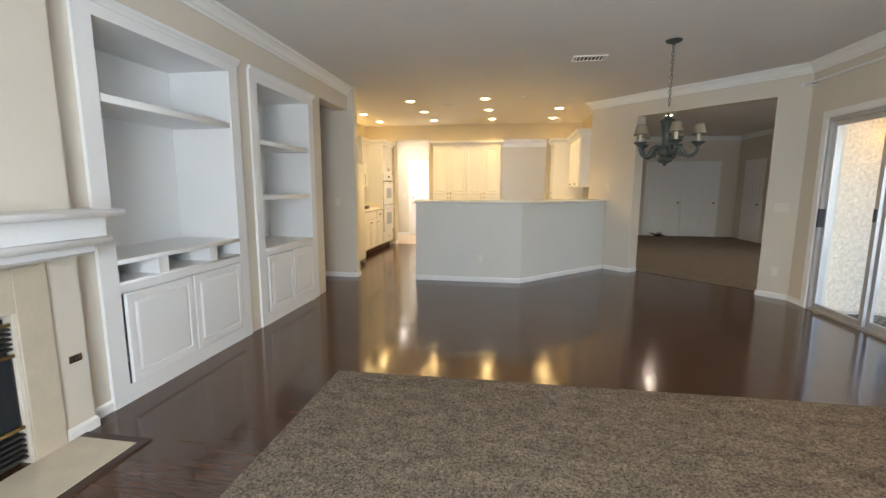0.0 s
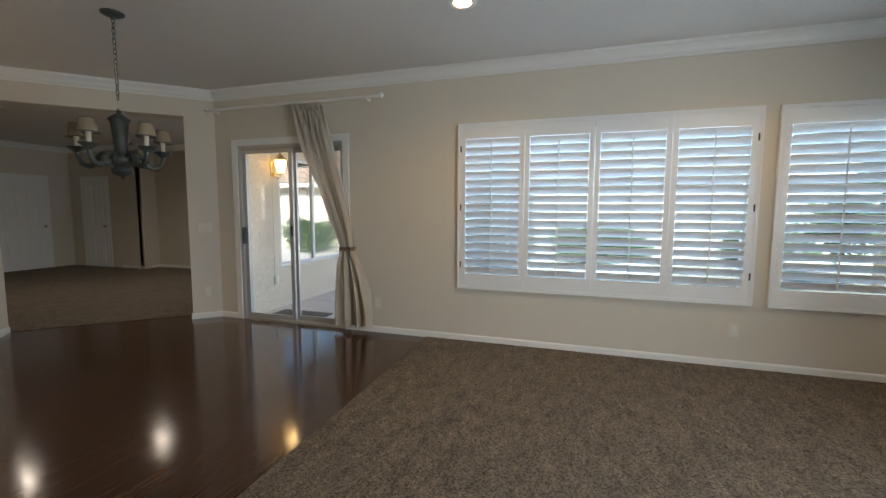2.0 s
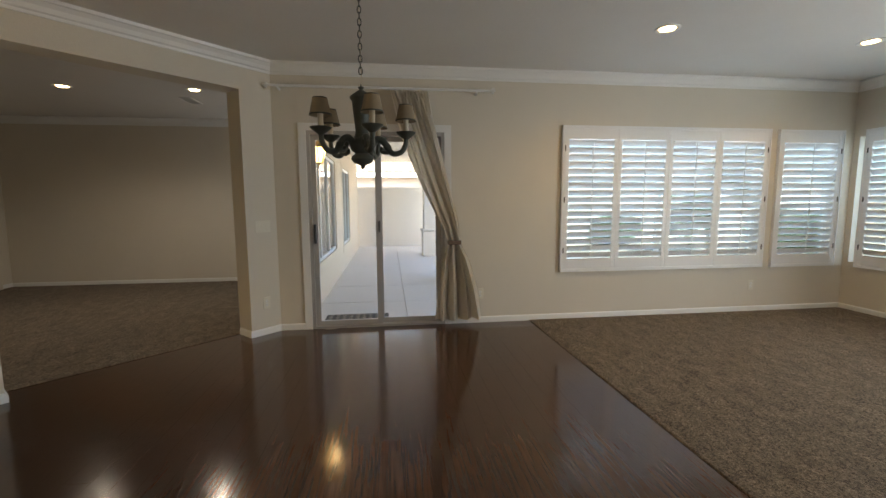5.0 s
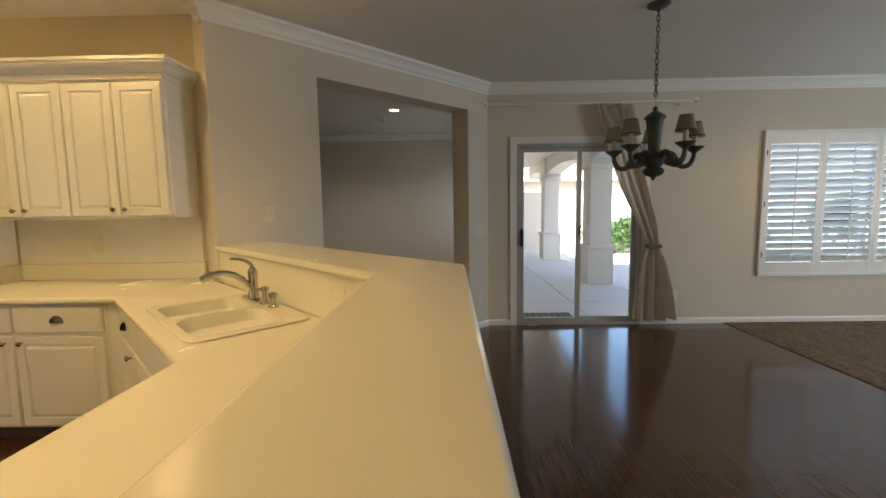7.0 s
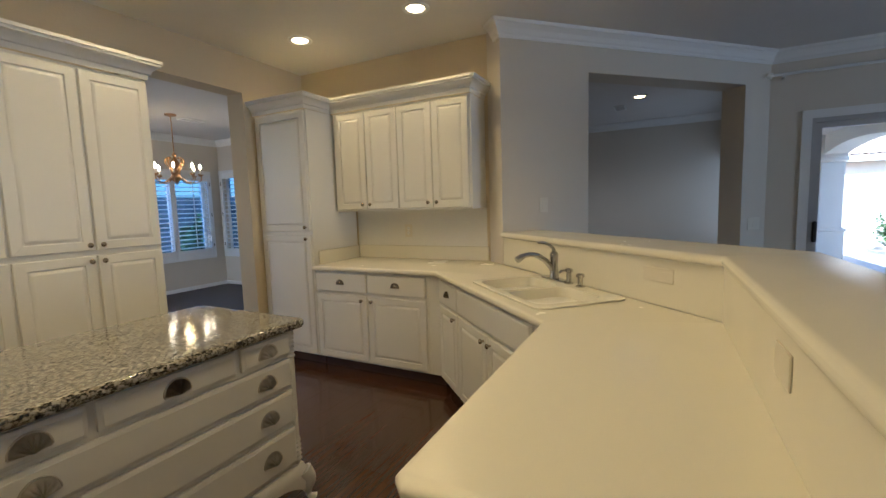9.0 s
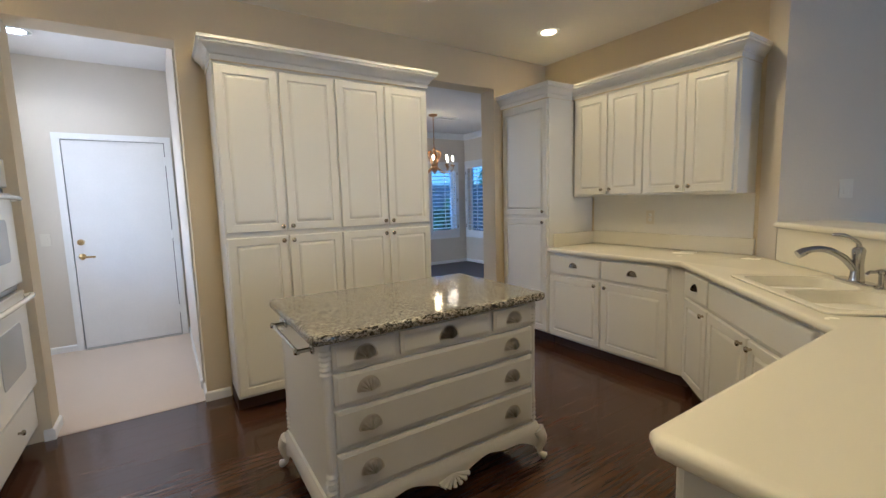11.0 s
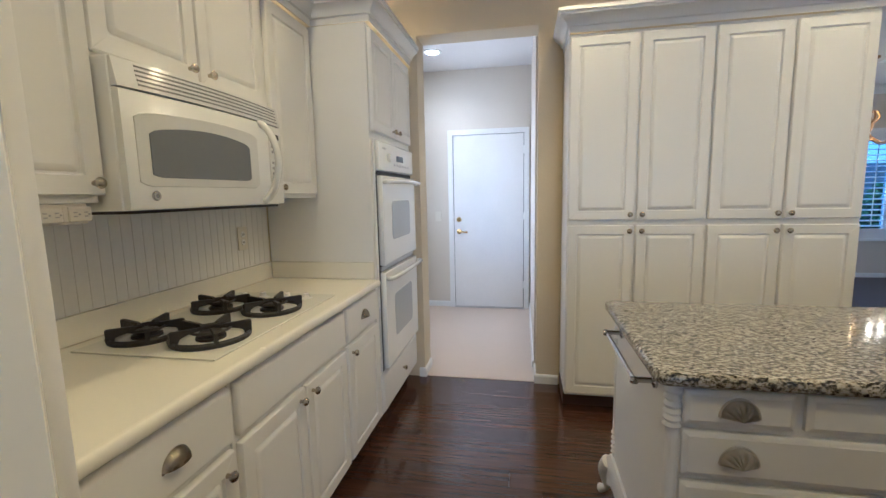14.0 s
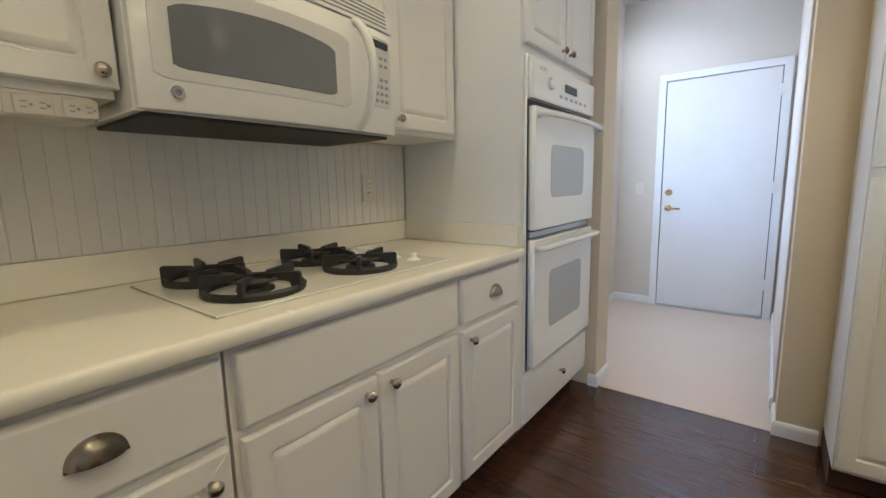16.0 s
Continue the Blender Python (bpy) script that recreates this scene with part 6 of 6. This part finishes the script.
part("cap", lathe(bmesh.new(), [(0.09, 0.10), (0.085, 0.115), (0.04, 0.15), (0.03, 0.17), (0.008, 0.185), (0.012, 0.20), (0.003, 0.215)], 12, (0, -0.13, 0)), BRASS, ln)
lamp("lantern_lamp", "POINT", pose(5.0, 5.50, 1.95), 1.2, (1.0, 0.6, 0.25), soft=0.05)
dm = thing("doormat", "dark patterned doormat outside the patio door", "doormat", pose(4.75, 5.15, -0.05))
part("mat", slab(bmesh.new(), [(-0.22, -0.38), (0.22, -0.38), (0.22, 0.38), (-0.22, 0.38)], 0.0, 0.012, 0.004), MAT_D, dm)
bm = bmesh.new()
for i in range(5):
    for j in range(9):
        x, y = -0.16 + i * 0.08, -0.32 + j * 0.08
        loft(bm, [[(x + q * 0.03 * math.cos(a), y + q * 0.03 * math.sin(a), z) for a in (0.2, 1.8, 3.3, 4.9)] for q, z in ((1, 0.012), (0.8, 0.017))])
part("tufts", bm, mat("doormat_tufts", (0.25, 0.22, 0.18), 0.9), dm, "grey raised pattern")

# neighbour's house behind the yard
nb = thing("neighbour_house", "sunlit pale stucco house with tiled roof beyond the patio", "house", pose(19.0, 0, -0.075))
nbw = mat("neighbour_stucco", (0.72, 0.66, 0.58), 0.9, bump=0.6, bscale=30)
part("wall", B(0, -16, 0, 8, 9, 2.6), nbw, nb)
part("window", B(-0.03, 3.0, 1.1, 0.0, 4.2, 2.1), GREYGL, nb, "dark window")
part("fascia", B(-0.55, -16.3, 2.55, -0.45, 9.3, 2.75), TRIM, nb)
bm = bmesh.new()
for i in range(150):
    y = -16.2 + i * 0.17
    rows = [[(-0.55 + s * 4.6 + 0.0, y + 0.085 + 0.085 * math.cos(a), 2.76 + s * 1.5 + 0.05 * math.sin(a)) for a in (0, 1.05, 2.09, 3.14)] for s in (0, 0.33, 0.66, 1.0)]
    loft(bm, rows, cap=False, loop=False)
part("roof_tiles", bm, TILE, nb, "rows of rounded clay roof tiles", kind="stuff")
part("roof", moulding(bmesh.new(), [(-0.5, -16.3), (-0.5, 9.3)], [(0, 2.60), (0, 2.755), (-4.5, 4.2), (-4.6, 2.6)]), TILE, nb)
# garden wall closing the yard
wall("garden_wall", (13.45, -13), (13.45, 6.6), -0.2, (), 1.85, -0.1, nbw, "pinkish stucco garden wall beyond the patio")
for nm, a, b in (("garden_wall", (4.4, -13), (18.9, -13)), ("garden_wall", (-12, 17.2), (19, 17.2))):
    wall(nm, a, b, 0.2, (), 1.8, -0.1, nbw if a[0] < 0 else STUCCO, "stucco garden wall")


def foliage(n, blob, size, seed):
    """Small two-sided leaves spread in uneven lumps round the centres in blob: (x, y, z, radius)."""
    rg = random.Random(seed)
    vs, fs = [], []
    for i in range(n):
        cx, cy, cz, r = blob[rg.randrange(len(blob))]
        d = Vector((rg.gauss(0, 1), rg.gauss(0, 1), rg.gauss(0, 1))).normalized() * (r * rg.random() ** 0.4)
        p = Vector((cx, cy, cz)) + d
        a = Vector((rg.gauss(0, 1), rg.gauss(0, 1), rg.gauss(0, 0.6))).normalized()
        b = a.cross(Vector((rg.gauss(0, 1), rg.gauss(0, 1), rg.gauss(0, 1)))).normalized()
        s = size * (0.6 + 0.8 * rg.random())
        k = len(vs)
        vs += [tuple(p - a * s), tuple(p + b * s * 0.45), tuple(p + a * s), tuple(p - b * s * 0.45)]
        fs.append((k, k + 1, k + 2, k + 3))
    me = bpy.data.meshes.new("leaves")
    me.from_pydata(vs, [], fs)
    me.materials.append(LEAF)
    return me


def bush(x, y, r, h, seed, z=-0.075, label="rounded green garden bush in the yard"):
    rg = random.Random(seed)
    t = thing("bush", label, "bush", pose(x, y, z))
    blob = [(rg.uniform(-r, r) * 0.6, rg.uniform(-r, r) * 0.6, h * rg.uniform(0.35, 0.75), r * rg.uniform(0.35, 0.55)) for _ in range(9)]
    part("foliage", foliage(5200, blob, 0.05, seed), parent=t)
    for k in range(5):
        q = blob[k]
        part("stem", tube(bmesh.new(), [(0, 0, 0), (q[0] * 0.5, q[1] * 0.5, q[2] * 0.5), (q[0], q[1], q[2])], [0.03, 0.02, 0.008], 6), BARK, t)


def tree(x, y, h, r, seed):
    rg = random.Random(seed)
    t = thing("tree", "small leafy garden tree outside the window", "tree", pose(x, y, -0.28))
    part("trunk", tube(bmesh.new(), smooth_path([(0, 0, 0), (0.05, 0.02, h * 0.3), (-0.04, 0.05, h * 0.6), (0, 0, h * 0.85)], 4), [0.10 - 0.006 * i for i in range(13)], 8), BARK, t)
    blob = []
    for k in range(8):
        a, e = rg.uniform(0, 6.28), rg.uniform(0.35, 0.95)
        p = (math.cos(a) * r * rg.uniform(0.3, 0.8), math.sin(a) * r * rg.uniform(0.3, 0.8), h * e)
        blob.append((*p, r * rg.uniform(0.28, 0.5)))
        part("limb", tube(bmesh.new(), [(0, 0, h * e * 0.6), (p[0] * 0.5, p[1] * 0.5, h * e * 0.85), p], [0.04, 0.025, 0.008], 6), BARK, t)
    part("crown", foliage(6000, blob, 0.07, seed), parent=t)


bush(11.9, 1.55, 0.95, 1.05, 3)
bush(13.4, 0.5, 0.8, 0.9, 4)
bush(12.8, -2.6, 0.9, 1.0, 6)
bush(9.0, -5.0, 1.0, 1.3, 7)
tree(9.5, -3.4, 3.6, 1.3, 8)
tree(3.0, -5.2, 3.4, 1.3, 9)
tree(7.4, 16.0, 3.2, 1.0, 11)
bush(5.4, 16.3, 0.55, 2.2, 12, -0.28, "green bush outside the breakfast room window")
bush(2.4, 16.2, 0.8, 1.6, 14, -0.28, "green bush outside the breakfast room window")

# lamps that stand in for the sky in window openings; laundry is added fill
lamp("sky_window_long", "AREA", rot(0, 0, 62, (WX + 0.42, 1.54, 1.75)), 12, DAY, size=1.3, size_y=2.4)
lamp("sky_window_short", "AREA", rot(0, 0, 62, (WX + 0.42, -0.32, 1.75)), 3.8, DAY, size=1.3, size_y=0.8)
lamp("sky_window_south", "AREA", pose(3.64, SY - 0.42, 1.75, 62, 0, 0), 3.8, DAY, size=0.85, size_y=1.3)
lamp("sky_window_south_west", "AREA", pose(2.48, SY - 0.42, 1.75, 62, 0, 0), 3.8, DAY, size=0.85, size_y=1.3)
# daylight for unseen window_9
lamp("sky_unseen_window_behind", "AREA", pose(0.75, SY - 0.20, 1.36, 88, 0, 0), 21, (0.92, 0.96, 1.0), size=1.5, size_y=1.4)
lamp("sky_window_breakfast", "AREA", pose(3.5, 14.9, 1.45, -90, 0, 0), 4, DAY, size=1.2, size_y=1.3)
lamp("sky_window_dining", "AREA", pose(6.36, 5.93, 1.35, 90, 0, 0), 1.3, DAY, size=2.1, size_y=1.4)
# added fill lamp at the unseen west opening, brightens the hall door
lamp("laundry_fill", "AREA", rot(0, 0, -90, (-2.36, 10.9, 1.5)), 3.9, (1.0, 0.91, 0.80), size=1.1, size_y=0.75)


# ---- hardwood planks ----
def planks():
    root = tagged(new("floor"), "glossy dark stained hardwood plank floor", kind="structure")
    rg = random.Random(5)
    wd = 0.127
    bt = B(0.0002, 0.0002, -0.019, 1.0, wd - 0.0002, 0.0, b=0.0006)
    me = to_mesh("plank", bt, WOOD)

    def inside(x0, x1, y):
        ym = y + wd / 2
        if ym < -0.9:
            return None
        a, b = -1.46, 4.24
        if ym < 2.92:
            b = -0.32
        if 5.40 < ym < 6.32:
            a = -4.8
        if ym >= 6.32:
            a = -2.52 if ym > 6.46 else -1.38
        if ym > 5.93:
            b = min(b, 10.20 - ym + 0.36)
        if ym > 7.86:
            b = 2.37
        if ym > 10.33:
            return None
        return max(x0, a), min(x1, b)
    count = 0
    rest = bmesh.new()
    y = -0.9
    while y < 10.3:
        x = -4.8 - rg.random()
        while x < 4.3:
            L = rg.uniform(0.6, 1.7)
            q = inside(x, x + L, y)
            x += L
            if not q or q[1] - q[0] < 0.04:
                continue
            cx, cy = (q[0] + q[1]) / 2, y + wd / 2
            near = -1.3 < cx < 3.9 and 3.6 < cy < 6.3 or (-1.9 < cx < 1.8 and 6.9 < cy < 10.2)
            if near and count < 300:
                part("plank", me, parent=root, m=Matrix.Translation((q[0], y, 0)) @ Matrix.Diagonal((q[1] - q[0] - 0.0005, 1, 1, 1)), kind="structure")
                count += 1
            else:
                box(rest, q[0] + 0.0002, y + 0.0002, -0.019, q[1] - 0.0002, y + wd - 0.0002, 0.0)
        y += wd
    part("far_planks", rest, WOOD, root, kind="stuff", soft=False)


planks()
